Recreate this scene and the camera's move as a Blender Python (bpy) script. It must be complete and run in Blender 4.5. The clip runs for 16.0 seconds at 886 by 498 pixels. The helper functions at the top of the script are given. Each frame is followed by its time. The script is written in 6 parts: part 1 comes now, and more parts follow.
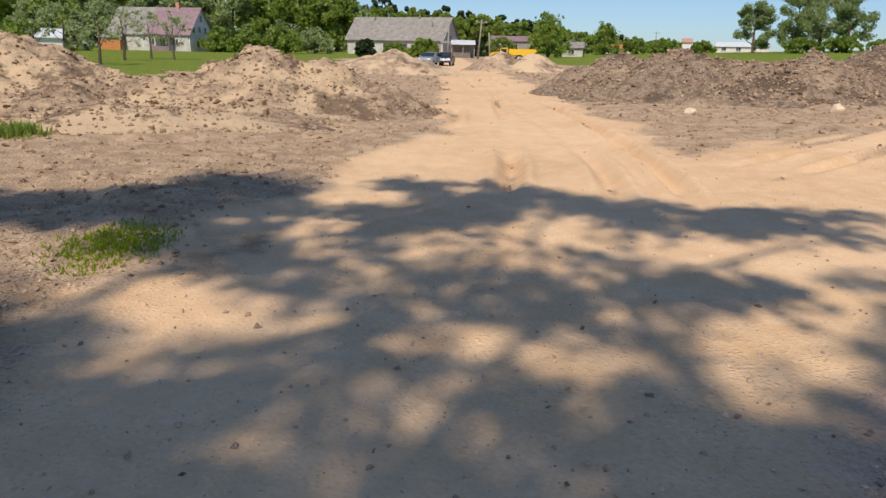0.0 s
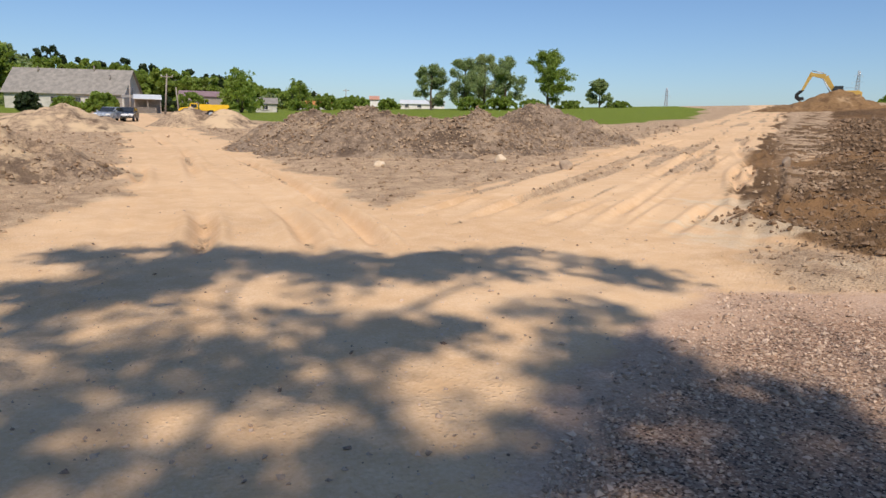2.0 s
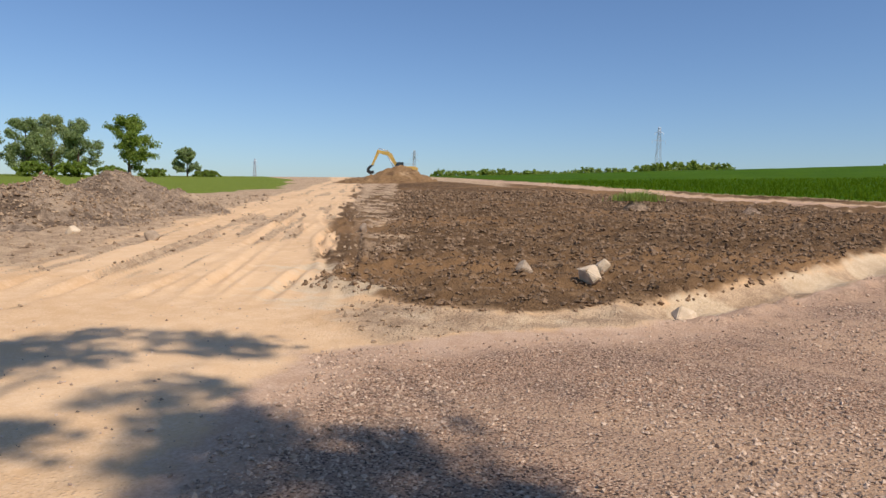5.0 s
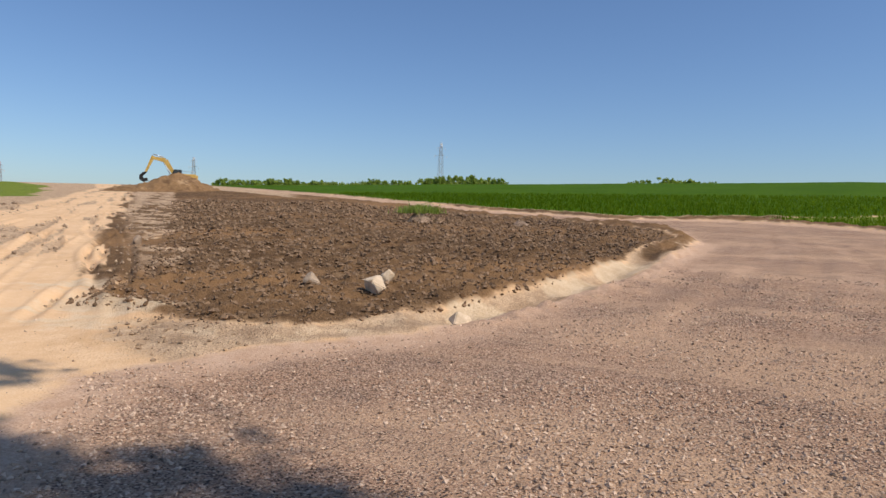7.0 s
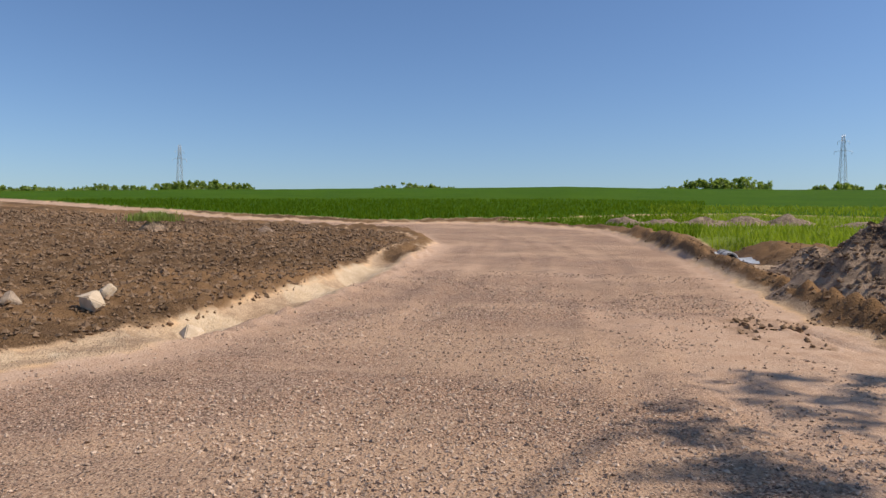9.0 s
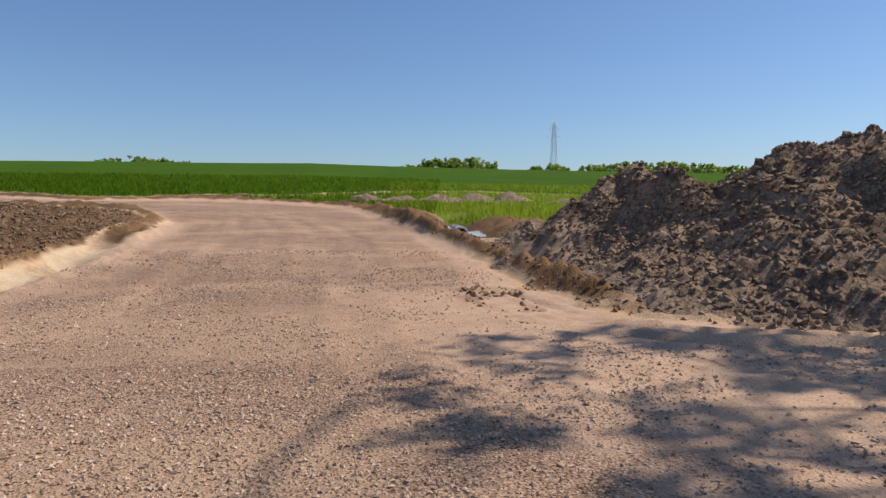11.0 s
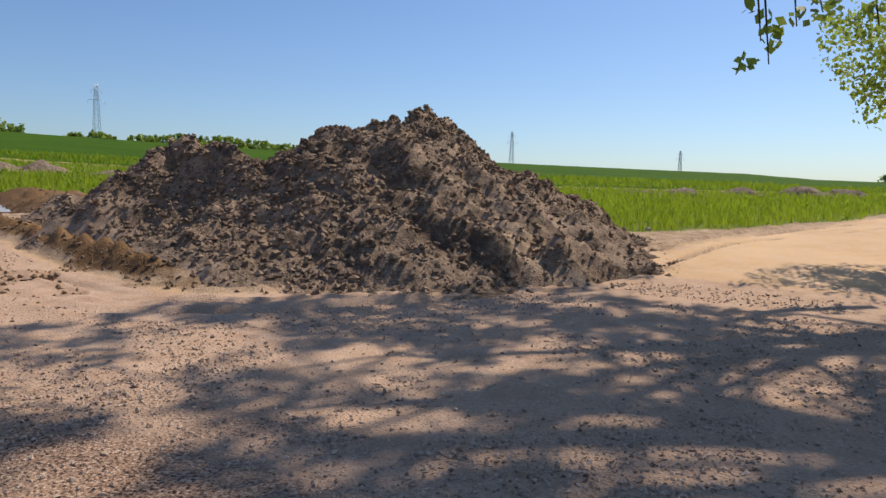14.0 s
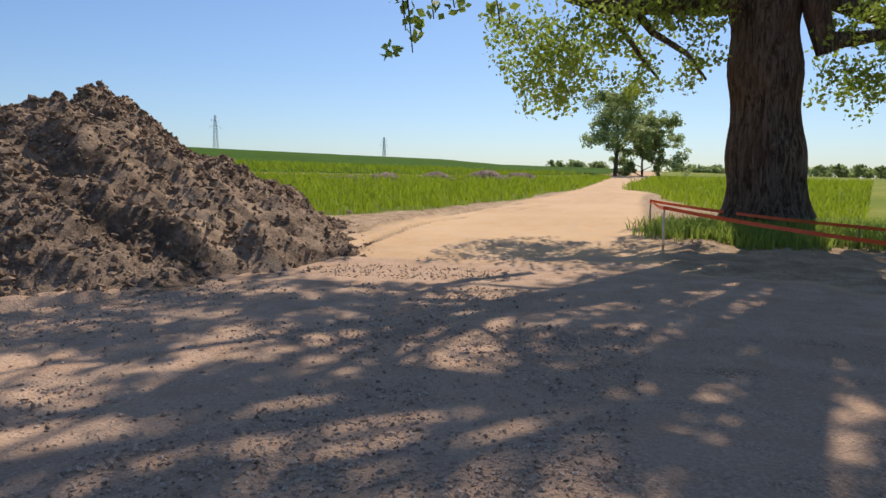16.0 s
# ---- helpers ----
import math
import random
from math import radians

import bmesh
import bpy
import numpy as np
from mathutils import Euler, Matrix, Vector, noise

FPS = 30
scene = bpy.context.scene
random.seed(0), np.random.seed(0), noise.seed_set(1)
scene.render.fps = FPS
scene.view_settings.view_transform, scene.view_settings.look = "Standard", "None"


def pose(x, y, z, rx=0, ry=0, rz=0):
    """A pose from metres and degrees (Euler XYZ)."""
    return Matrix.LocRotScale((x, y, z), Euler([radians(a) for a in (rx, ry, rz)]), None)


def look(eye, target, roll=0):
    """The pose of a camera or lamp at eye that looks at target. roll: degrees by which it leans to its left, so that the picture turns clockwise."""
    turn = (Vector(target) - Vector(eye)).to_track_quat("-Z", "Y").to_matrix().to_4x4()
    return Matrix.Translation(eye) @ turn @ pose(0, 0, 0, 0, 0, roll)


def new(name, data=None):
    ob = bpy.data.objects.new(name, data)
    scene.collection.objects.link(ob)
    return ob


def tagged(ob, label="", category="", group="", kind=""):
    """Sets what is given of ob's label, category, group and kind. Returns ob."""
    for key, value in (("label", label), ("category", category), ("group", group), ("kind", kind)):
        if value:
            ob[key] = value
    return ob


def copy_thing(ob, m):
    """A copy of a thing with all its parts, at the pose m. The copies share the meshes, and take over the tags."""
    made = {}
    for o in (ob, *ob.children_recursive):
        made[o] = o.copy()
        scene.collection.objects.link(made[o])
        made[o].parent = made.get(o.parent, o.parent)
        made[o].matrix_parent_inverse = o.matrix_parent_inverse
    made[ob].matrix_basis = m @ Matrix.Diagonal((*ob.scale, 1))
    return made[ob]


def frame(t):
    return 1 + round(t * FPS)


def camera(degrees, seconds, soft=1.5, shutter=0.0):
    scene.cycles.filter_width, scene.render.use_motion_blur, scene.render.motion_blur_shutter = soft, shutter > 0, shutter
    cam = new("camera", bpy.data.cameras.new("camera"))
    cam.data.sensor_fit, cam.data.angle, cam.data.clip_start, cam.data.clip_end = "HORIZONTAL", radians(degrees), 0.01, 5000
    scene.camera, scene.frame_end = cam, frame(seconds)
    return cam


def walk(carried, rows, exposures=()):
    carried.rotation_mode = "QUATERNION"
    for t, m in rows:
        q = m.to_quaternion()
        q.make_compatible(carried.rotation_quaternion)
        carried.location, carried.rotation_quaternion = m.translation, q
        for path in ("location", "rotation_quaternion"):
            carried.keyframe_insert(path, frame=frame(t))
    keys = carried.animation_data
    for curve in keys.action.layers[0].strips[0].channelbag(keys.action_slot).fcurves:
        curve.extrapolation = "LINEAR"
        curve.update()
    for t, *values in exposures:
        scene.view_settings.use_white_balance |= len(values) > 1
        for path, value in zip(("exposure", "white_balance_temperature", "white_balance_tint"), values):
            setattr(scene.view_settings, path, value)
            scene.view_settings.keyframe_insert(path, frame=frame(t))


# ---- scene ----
cam = camera(65.44, 16.0)
PATH = (
    (0.0, 0.000, -0.000, 1.602, 75.00, -1.37, -0.00),
    (0.5, 0.050, -0.010, 1.607, 76.27, -1.22, -6.12),
    (1.0, 0.099, -0.010, 1.621, 77.54, -1.22, -12.35),
    (1.5, 0.140, -0.019, 1.630, 78.79, -1.19, -18.46),
    (2.0, 0.144, -0.007, 1.639, 79.93, -1.26, -24.27),
    (2.5, 0.164, -0.004, 1.648, 81.02, -1.17, -29.81),
    (3.0, 0.180, -0.002, 1.654, 82.24, -1.20, -35.25),
    (3.5, 0.209, 0.007, 1.647, 83.51, -1.29, -40.73),
    (4.0, 0.234, -0.009, 1.643, 84.72, -1.28, -46.36),
    (4.5, 0.242, -0.019, 1.639, 85.69, -1.29, -51.95),
    (7.0, -0.061, -0.189, 1.675, 87.72, -1.66, -74.50),
    (7.5, -0.096, -0.259, 1.686, 88.14, -1.40, -79.05),
    (8.0, -0.121, -0.330, 1.690, 88.44, -0.87, -84.02),
    (8.5, -0.105, -0.382, 1.687, 88.54, -0.56, -89.44),
    (9.0, -0.102, -0.436, 1.684, 88.49, -0.36, -95.01),
    (11.5, -0.079, -0.554, 1.671, 86.14, -0.36, -121.23),
    (12.0, -0.079, -0.535, 1.669, 85.76, -0.84, -126.68),
    (12.5, -0.097, -0.511, 1.678, 85.47, -1.19, -132.33),
    (13.0, -0.111, -0.492, 1.673, 85.36, -1.36, -138.41),
    (13.5, -0.143, -0.510, 1.664, 85.20, -1.29, -144.80),
    (14.0, -0.214, -0.535, 1.673, 84.96, -1.21, -151.47),
    (14.5, -0.273, -0.597, 1.668, 84.70, -1.11, -157.98),
    (15.0, -0.348, -0.625, 1.669, 84.36, -0.98, -163.98),
    (15.5, -0.426, -0.636, 1.663, 84.17, -0.86, -169.53),
    (16.0, -0.494, -0.664, 1.653, 84.15, -0.57, -175.10),
)
walk(cam, [(row[0], pose(*row[1:])) for row in PATH])

# ---- sky and sun ----
SUN_AZ, SUN_EL = -168.0, 50.0          # compass bearing from +y towards +x, height
world = bpy.data.worlds.new("sky")
scene.world = world
world.use_nodes = True
wn = world.node_tree
sky = wn.nodes.new("ShaderNodeTexSky")
sky.sky_type, sky.sun_disc = "NISHITA", False
sky.sun_elevation, sky.sun_rotation = radians(SUN_EL), radians(SUN_AZ)
sky.air_density, sky.dust_density, sky.ozone_density = 1.0, 0.6, 3.0
wn.nodes["Background"].inputs[1].default_value = 0.12
blue = wn.nodes.new("ShaderNodeMix")
blue.data_type, blue.blend_type = "RGBA", "MULTIPLY"
blue.inputs[0].default_value, blue.inputs[7].default_value = 1.0, (0.84, 0.96, 1.14, 1)
wn.links.new(sky.outputs[0], blue.inputs[6])
wn.links.new(blue.outputs[2], wn.nodes["Background"].inputs[0])
sun = new("sun", bpy.data.lights.new("sun", "SUN"))
sun.data.energy, sun.data.angle, sun.data.color = 5.0, radians(0.55), (1.0, 0.89, 0.765)
sa, se = radians(SUN_AZ), radians(SUN_EL)
SUN_DIR = Vector((math.sin(sa) * math.cos(se), math.cos(sa) * math.cos(se), math.sin(se)))
sun.matrix_world = look(SUN_DIR * 60, (0, 0, 0))
scene.view_settings.exposure = -0.26

# ---- tools ----
def hash01(ix, iy, seed):
    n = (ix.astype(np.int64) * 374761393 + iy.astype(np.int64) * 668265263 + seed * 1274126177) & 0x7FFFFFFF
    n = ((n ^ (n >> 13)) * 1274126177) & 0x7FFFFFFF
    return ((n ^ (n >> 16)) & 0xFFFF) / 65535.0


def vnoise(x, y, seed=0):
    """Smooth lattice noise, 0 to 1."""
    x, y = np.asarray(x, float), np.asarray(y, float)
    fx, fy = np.floor(x), np.floor(y)
    u, v = x - fx, y - fy
    u, v = u * u * (3 - 2 * u), v * v * (3 - 2 * v)
    a, b = hash01(fx, fy, seed), hash01(fx + 1, fy, seed)
    c, d = hash01(fx, fy + 1, seed), hash01(fx + 1, fy + 1, seed)
    return (a * (1 - u) + b * u) * (1 - v) + (c * (1 - u) + d * u) * v


def fbm(x, y, scale, octaves=4, seed=0):
    total, amp, norm = 0.0, 1.0, 0.0
    for k in range(octaves):
        s = 2.03 ** k / scale
        total = total + amp * vnoise(x * s + 17.3 * k, y * s - 9.1 * k, seed + k)
        norm, amp = norm + amp, amp * 0.5
    return total / norm


def lumps(x, y, scale, seed=0):
    """Rounded clods with sharp creases between them, 0 to 1."""
    x, y = np.asarray(x, float) / scale, np.asarray(y, float) / scale
    fx, fy = np.floor(x), np.floor(y)
    best = np.full(np.shape(x), 9.0)
    lift = np.zeros(np.shape(x))
    for i in (-1, 0, 1):
        for j in (-1, 0, 1):
            cx, cy = fx + i, fy + j
            d = np.hypot(cx + hash01(cx, cy, seed) - x, cy + hash01(cx, cy, seed + 5) - y)
            near = d < best
            best = np.where(near, d, best)
            lift = np.where(near, hash01(cx, cy, seed + 9), lift)
    return np.clip(1 - best * 1.15, 0, 1) ** 0.7 * (0.35 + 0.65 * lift)


def step01(a, b, x):
    t = np.clip((np.asarray(x, float) - a) / (b - a), 0, 1)
    return t * t * (3 - 2 * t)


def line_side(x, y, pts):
    """Distance to a polyline, the way along it, and the signed way across (left positive)."""
    best = np.full(np.shape(x), 1e9)
    along, side = np.zeros(np.shape(x)), np.zeros(np.shape(x))
    run = 0.0
    for (ax, ay), (bx, by) in zip(pts[:-1], pts[1:]):
        dx, dy = bx - ax, by - ay
        n = math.hypot(dx, dy)
        t = np.clip(((x - ax) * dx + (y - ay) * dy) / (n * n), 0, 1)
        ex, ey = x - ax - t * dx, y - ay - t * dy
        d = np.hypot(ex, ey)
        near = d < best
        best = np.where(near, d, best)
        along = np.where(near, run + t * n, along)
        side = np.where(near, np.sign(dx * ey - dy * ex) * d, side)
        run += n
    return best, along, side


def inside(x, y, poly):
    """Signed distance to a polygon's edge, positive within."""
    odd = np.zeros(np.shape(x), bool)
    for (ax, ay), (bx, by) in zip(poly, poly[1:] + poly[:1]):
        if ay != by:
            odd ^= ((ay > y) != (by > y)) & (x < (bx - ax) * (y - ay) / (by - ay) + ax)
    d = line_side(x, y, poly + poly[:1])[0]
    return np.where(odd, d, -d)


def mesh_from(name, verts, faces, smooth=True):
    me = bpy.data.meshes.new(name)
    verts, faces = np.asarray(verts, np.float32), np.asarray(faces, np.int32)
    k = faces.shape[1]
    me.vertices.add(len(verts))
    me.vertices.foreach_set("co", verts.ravel())
    me.loops.add(faces.size)
    me.loops.foreach_set("vertex_index", faces.ravel())
    me.polygons.add(len(faces))
    me.polygons.foreach_set("loop_start", np.arange(0, faces.size, k, dtype=np.int32))
    me.polygons.foreach_set("use_smooth", np.full(len(faces), smooth))
    me.update()
    me.validate()
    return me


def attr(me, name, values):
    a = me.attributes.new(name, "FLOAT", "POINT")
    a.data.foreach_set("value", np.asarray(values, np.float32))


def thing(name, label, category, group="", at=(0, 0, 0), turn=0.0, kind=""):
    ob = new(name)
    ob.matrix_basis = pose(*at, 0, 0, turn)
    return tagged(ob, label, category, group, kind)


def part(name, bm, material, parent, label=""):
    """Links a bmesh, or a mesh, as one object under a thing or a part."""
    me = bm
    if isinstance(bm, bmesh.types.BMesh):
        me = bpy.data.meshes.new(name)
        bm.to_mesh(me)
        bm.free()
    if not me.materials:
        me.materials.append(material)
    ob = new(name, me)
    ob.parent = parent
    return tagged(ob, label)


def box(x0, y0, z0, x1, y1, z1, bevel=0.0):
    bm = bmesh.new()
    bmesh.ops.create_cube(bm, size=1)
    for v in bm.verts:
        v.co = Vector(((x0 + x1) / 2 + v.co.x * (x1 - x0), (y0 + y1) / 2 + v.co.y * (y1 - y0), (z0 + z1) / 2 + v.co.z * (z1 - z0)))
    if bevel:
        bmesh.ops.bevel(bm, geom=bm.edges[:], offset=bevel, segments=2, affect="EDGES", profile=0.6)
    return bm


def prism(profile, depth, axis="y", centre=0.0):
    """A flat outline, given as (a, z) points, drawn out along an axis."""
    bm = bmesh.new()
    rows = []
    for s in (-0.5, 0.5):
        q = centre + s * depth
        rows.append([bm.verts.new((a, q, z) if axis == "y" else (q, a, z)) for a, z in profile])
    n = len(profile)
    for i in range(n):
        bm.faces.new((rows[0][i], rows[0][(i + 1) % n], rows[1][(i + 1) % n], rows[1][i]))
    bm.faces.new(rows[0][::-1])
    bm.faces.new(rows[1])
    bmesh.ops.recalc_face_normals(bm, faces=bm.faces[:])
    return bm


def tube_data(points, radii, sides=8):
    """Vertices and quads of a tapered tube along points."""
    pts = [Vector(p) for p in points]
    verts, faces = [], []
    ref = Vector((0.3, 0.9, 0.2)).normalized()
    for i, p in enumerate(pts):
        d = (pts[min(i + 1, len(pts) - 1)] - pts[max(i - 1, 0)]).normalized()
        a = d.cross(ref)
        if a.length < 0.1:
            a = d.cross(Vector((1, 0, 0)))
        a.normalize()
        b = d.cross(a)
        for k in range(sides):
            w = 2 * math.pi * k / sides
            verts.append(p + (a * math.cos(w) + b * math.sin(w)) * radii[i])
        if i:
            o = (i - 1) * sides
            for k in range(sides):
                faces.append((o + k, o + (k + 1) % sides, o + sides + (k + 1) % sides, o + sides + k))
    return verts, faces


def tube(points, radii, sides=8, caps=True):
    verts, faces = tube_data(points, radii if isinstance(radii, (list, tuple)) else [radii] * len(points), sides)
    bm = bmesh.new()
    vs = [bm.verts.new(v) for v in verts]
    for f in faces:
        bm.faces.new([vs[i] for i in f])
    if caps:
        bm.faces.new(vs[:sides][::-1])
        bm.faces.new(vs[-sides:])
    bmesh.ops.recalc_face_normals(bm, faces=bm.faces[:])
    for f in bm.faces:
        f.smooth = len(f.verts) == 4
    return bm


def join(*bms):
    """One bmesh out of several."""
    out = bmesh.new()
    for bm in bms:
        me = bpy.data.meshes.new("piece")
        bm.to_mesh(me)
        bm.free()
        out.from_mesh(me)
        bpy.data.meshes.remove(me)
    return out

# ---- materials ----
class Nodes:
    """Short hand for building one material's nodes."""

    def __init__(self, name):
        self.mat = bpy.data.materials.new(name)
        self.mat.use_nodes = True
        self.tree = self.mat.node_tree
        self.bsdf = self.tree.nodes["Principled BSDF"]
        self.out = self.tree.nodes["Material Output"]
        self.coord = self.tree.nodes.new("ShaderNodeTexCoord").outputs["Object"]

    def put(self, socket, value):
        if isinstance(value, bpy.types.NodeSocket):
            self.tree.links.new(value, socket)
        else:
            socket.default_value = (*value, 1) if isinstance(value, tuple) and len(value) == 3 and socket.type == "RGBA" else value

    def noise(self, scale, detail=4, rough=0.6, vector=None, warp=0.0):
        n = self.tree.nodes.new("ShaderNodeTexNoise")
        n.inputs["Scale"].default_value, n.inputs["Detail"].default_value = scale, detail
        n.inputs["Roughness"].default_value, n.inputs["Distortion"].default_value = rough, warp
        self.put(n.inputs["Vector"], vector or self.coord)
        return n.outputs["Fac"]

    def cells(self, scale, vector=None, out="Distance"):
        n = self.tree.nodes.new("ShaderNodeTexVoronoi")
        n.inputs["Scale"].default_value = scale
        self.put(n.inputs["Vector"], vector or self.coord)
        return n.outputs[out]

    def math(self, op, a, b=0.0, clamp=False):
        n = self.tree.nodes.new("ShaderNodeMath")
        n.operation, n.use_clamp = op, clamp
        self.put(n.inputs[0], a)
        self.put(n.inputs[1], b)
        return n.outputs[0]

    def ramp(self, value, low, high, to_low=0.0, to_high=1.0):
        n = self.tree.nodes.new("ShaderNodeMapRange")
        n.interpolation_type = "SMOOTHSTEP"
        for i, v in enumerate((value, low, high, to_low, to_high)):
            self.put(n.inputs[i], v)
        return n.outputs[0]

    def mix(self, fac, a, b, blend="MIX"):
        n = self.tree.nodes.new("ShaderNodeMix")
        n.data_type, n.blend_type = "RGBA", blend
        self.put(n.inputs[0], fac)
        self.put(n.inputs[6], a)
        self.put(n.inputs[7], b)
        return n.outputs[2]

    def attribute(self, name):
        n = self.tree.nodes.new("ShaderNodeAttribute")
        n.attribute_name = name
        return n.outputs["Fac"]

    def rnd(self, island=False):
        if island:
            return self.tree.nodes.new("ShaderNodeNewGeometry").outputs["Random Per Island"]
        return self.tree.nodes.new("ShaderNodeObjectInfo").outputs["Random"]

    def stretch(self, x, y, z):
        n = self.tree.nodes.new("ShaderNodeMapping")
        self.put(n.inputs["Vector"], self.coord)
        n.inputs["Scale"].default_value = (x, y, z)
        return n.outputs[0]

    def bump(self, height, strength=0.5, distance=0.02):
        n = self.tree.nodes.new("ShaderNodeBump")
        n.inputs["Strength"].default_value, n.inputs["Distance"].default_value = strength, distance
        self.put(n.inputs["Height"], height)
        self.put(self.bsdf.inputs["Normal"], n.outputs[0])

    def done(self, colour, rough=0.9, metal=0.0, spec=0.3):
        self.put(self.bsdf.inputs["Base Color"], colour)
        self.put(self.bsdf.inputs["Roughness"], rough)
        self.put(self.bsdf.inputs["Metallic"], metal)
        self.put(self.bsdf.inputs["Specular IOR Level"], spec)
        return self.mat


def simple(name, a, b, scale=4.0, rough=0.7, metal=0.0, bump=0.0, spec=0.4):
    """Two tones by noise at two sizes, with a fine relief."""
    n = Nodes(name)
    f = n.mix(0.4, n.noise(scale, 5), n.noise(scale * 9, 3))
    c = n.mix(n.ramp(f, 0.35, 0.65), a, b)
    if bump:
        n.bump(n.noise(scale * 9, 4), 0.6, bump)
    return n.done(c, n.ramp(n.noise(scale * 2), 0.3, 0.7, max(rough - 0.1, 0.03), min(rough + 0.1, 1)), metal, spec)


def ground_material():
    n = Nodes("ground_soil")
    big, mid, fine = n.noise(0.25, 5), n.noise(2.2, 6, 0.65), n.noise(30, 4, 0.7)
    grit = n.cells(26)
    tone = n.mix(0.5, mid, fine)
    sand = n.mix(n.ramp(big, 0.35, 0.65), (0.72, 0.485, 0.28), (0.62, 0.40, 0.22))
    sand = n.mix(n.ramp(tone, 0.4, 0.7), sand, (0.78, 0.56, 0.355))
    chips = n.cells(62, out="Color")
    gravel = n.mix(n.ramp(n.noise(120, 2), 0.4, 0.62), (0.33, 0.20, 0.13), (0.50, 0.32, 0.21))
    gravel = n.mix(n.ramp(n.noise(0.7, 5, 0.6), 0.42, 0.62), gravel, n.mix(0.5, gravel, (0.25, 0.17, 0.13)))
    gravel = n.mix(n.math("MULTIPLY", n.ramp(chips, 0.62, 0.85), 0.8), gravel, (0.66, 0.49, 0.355))
    gravel = n.mix(n.math("MULTIPLY", n.ramp(chips, 0.38, 0.18), 0.95), gravel, (0.085, 0.056, 0.042))
    worn = n.math("MULTIPLY", n.ramp(n.noise(0.32, 6, 0.65, n.stretch(1.0, 0.6, 1.0), 0.6), 0.46, 0.62), n.ramp(n.noise(7, 5, 0.7), 0.3, 0.6, 0.35, 0.9))
    gravel = n.mix(worn, gravel, n.mix(n.ramp(fine, 0.35, 0.65), (0.44, 0.285, 0.18), (0.60, 0.415, 0.28)))
    rough = n.mix(n.ramp(tone, 0.38, 0.62), (0.34, 0.23, 0.145), (0.62, 0.45, 0.29))
    dust = n.mix(n.ramp(tone, 0.38, 0.65), (0.47, 0.305, 0.20), (0.64, 0.455, 0.325))
    soil = n.mix(n.ramp(tone, 0.35, 0.65), (0.075, 0.045, 0.024), (0.21, 0.128, 0.068))
    soil = n.mix(n.ramp(n.noise(0.10, 5, 0.6), 0.42, 0.62), soil, n.mix(0.55, soil, (0.36, 0.205, 0.095)))
    soil = n.mix(n.ramp(n.noise(1.1, 5, 0.7), 0.55, 0.7, 0.0, 0.6), soil, (0.33, 0.22, 0.125))
    grass = n.mix(n.ramp(tone, 0.35, 0.65), (0.10, 0.14, 0.018), (0.22, 0.27, 0.045))
    crop = n.mix(n.ramp(n.noise(0.08, 3), 0.35, 0.65), (0.032, 0.085, 0.002), (0.055, 0.115, 0.003))
    crop = n.mix(n.ramp(fine, 0.4, 0.7), crop, (0.072, 0.135, 0.005))
    meadow = n.mix(n.ramp(n.noise(0.1, 5), 0.35, 0.65), (0.16, 0.21, 0.03), (0.30, 0.30, 0.06))
    c = sand
    wob = n.math("MULTIPLY", n.math("SUBTRACT", mid, 0.5), 0.9)
    for key, col in (("rough", rough), ("dust", dust), ("gravel", gravel), ("soil", soil), ("grass", grass), ("crop", crop), ("meadow", meadow)):
        c = n.mix(n.ramp(n.math("ADD", n.attribute(key), wob), 0.3, 0.7), c, col)
    c = n.mix(n.ramp(n.math("ADD", n.attribute("pale"), wob), 0.35, 0.75, 0.0, 0.85), c, n.mix(n.ramp(tone, 0.4, 0.6), (0.58, 0.43, 0.275), (0.68, 0.54, 0.37)))
    wet = n.ramp(n.attribute("damp"), 0.2, 0.8)
    c = n.mix(n.math("MULTIPLY", wet, 0.55), c, (0.22, 0.15, 0.1))
    h = n.math("ADD", n.math("MULTIPLY", fine, 0.6), n.math("MULTIPLY", n.ramp(grit, 0.0, 0.5, 1, 0), 0.5))
    h = n.math("MULTIPLY", h, n.math("ADD", 0.22, n.math("MULTIPLY", n.math("MAXIMUM", n.attribute("gravel"), n.math("MAXIMUM", n.attribute("rough"), n.attribute("soil"))), 0.78)))
    n.bump(h, 1.0, 0.042)
    return n.done(c, 0.95, 0, 0.06)


def heap_material(name, dark, light, sandy, sand_share=0.62):
    n = Nodes(name)
    big, mid, fine = n.noise(0.45, 5, 0.6), n.noise(3.5, 6, 0.65), n.noise(24, 4, 0.7)
    c = n.mix(n.ramp(n.mix(0.5, mid, fine), 0.38, 0.62), dark, light)
    c = n.mix(n.ramp(big, sand_share - 0.08, sand_share + 0.1), c, sandy)
    c = n.mix(n.ramp(n.noise(9, 3), 0.62, 0.75), c, sandy)
    c = n.mix(n.ramp(n.noise(0.55, 5, 0.7), 0.52, 0.62, 0.0, 0.85), c, n.mix(n.ramp(fine, 0.4, 0.6), n.mix(0.6, dark, (0.06, 0.042, 0.03)), dark))
    n.bump(n.math("ADD", n.math("MULTIPLY", mid, 0.6), n.math("MULTIPLY", fine, 0.6)), 1.0, 0.06)
    return n.done(c, 0.95, 0, 0.15)


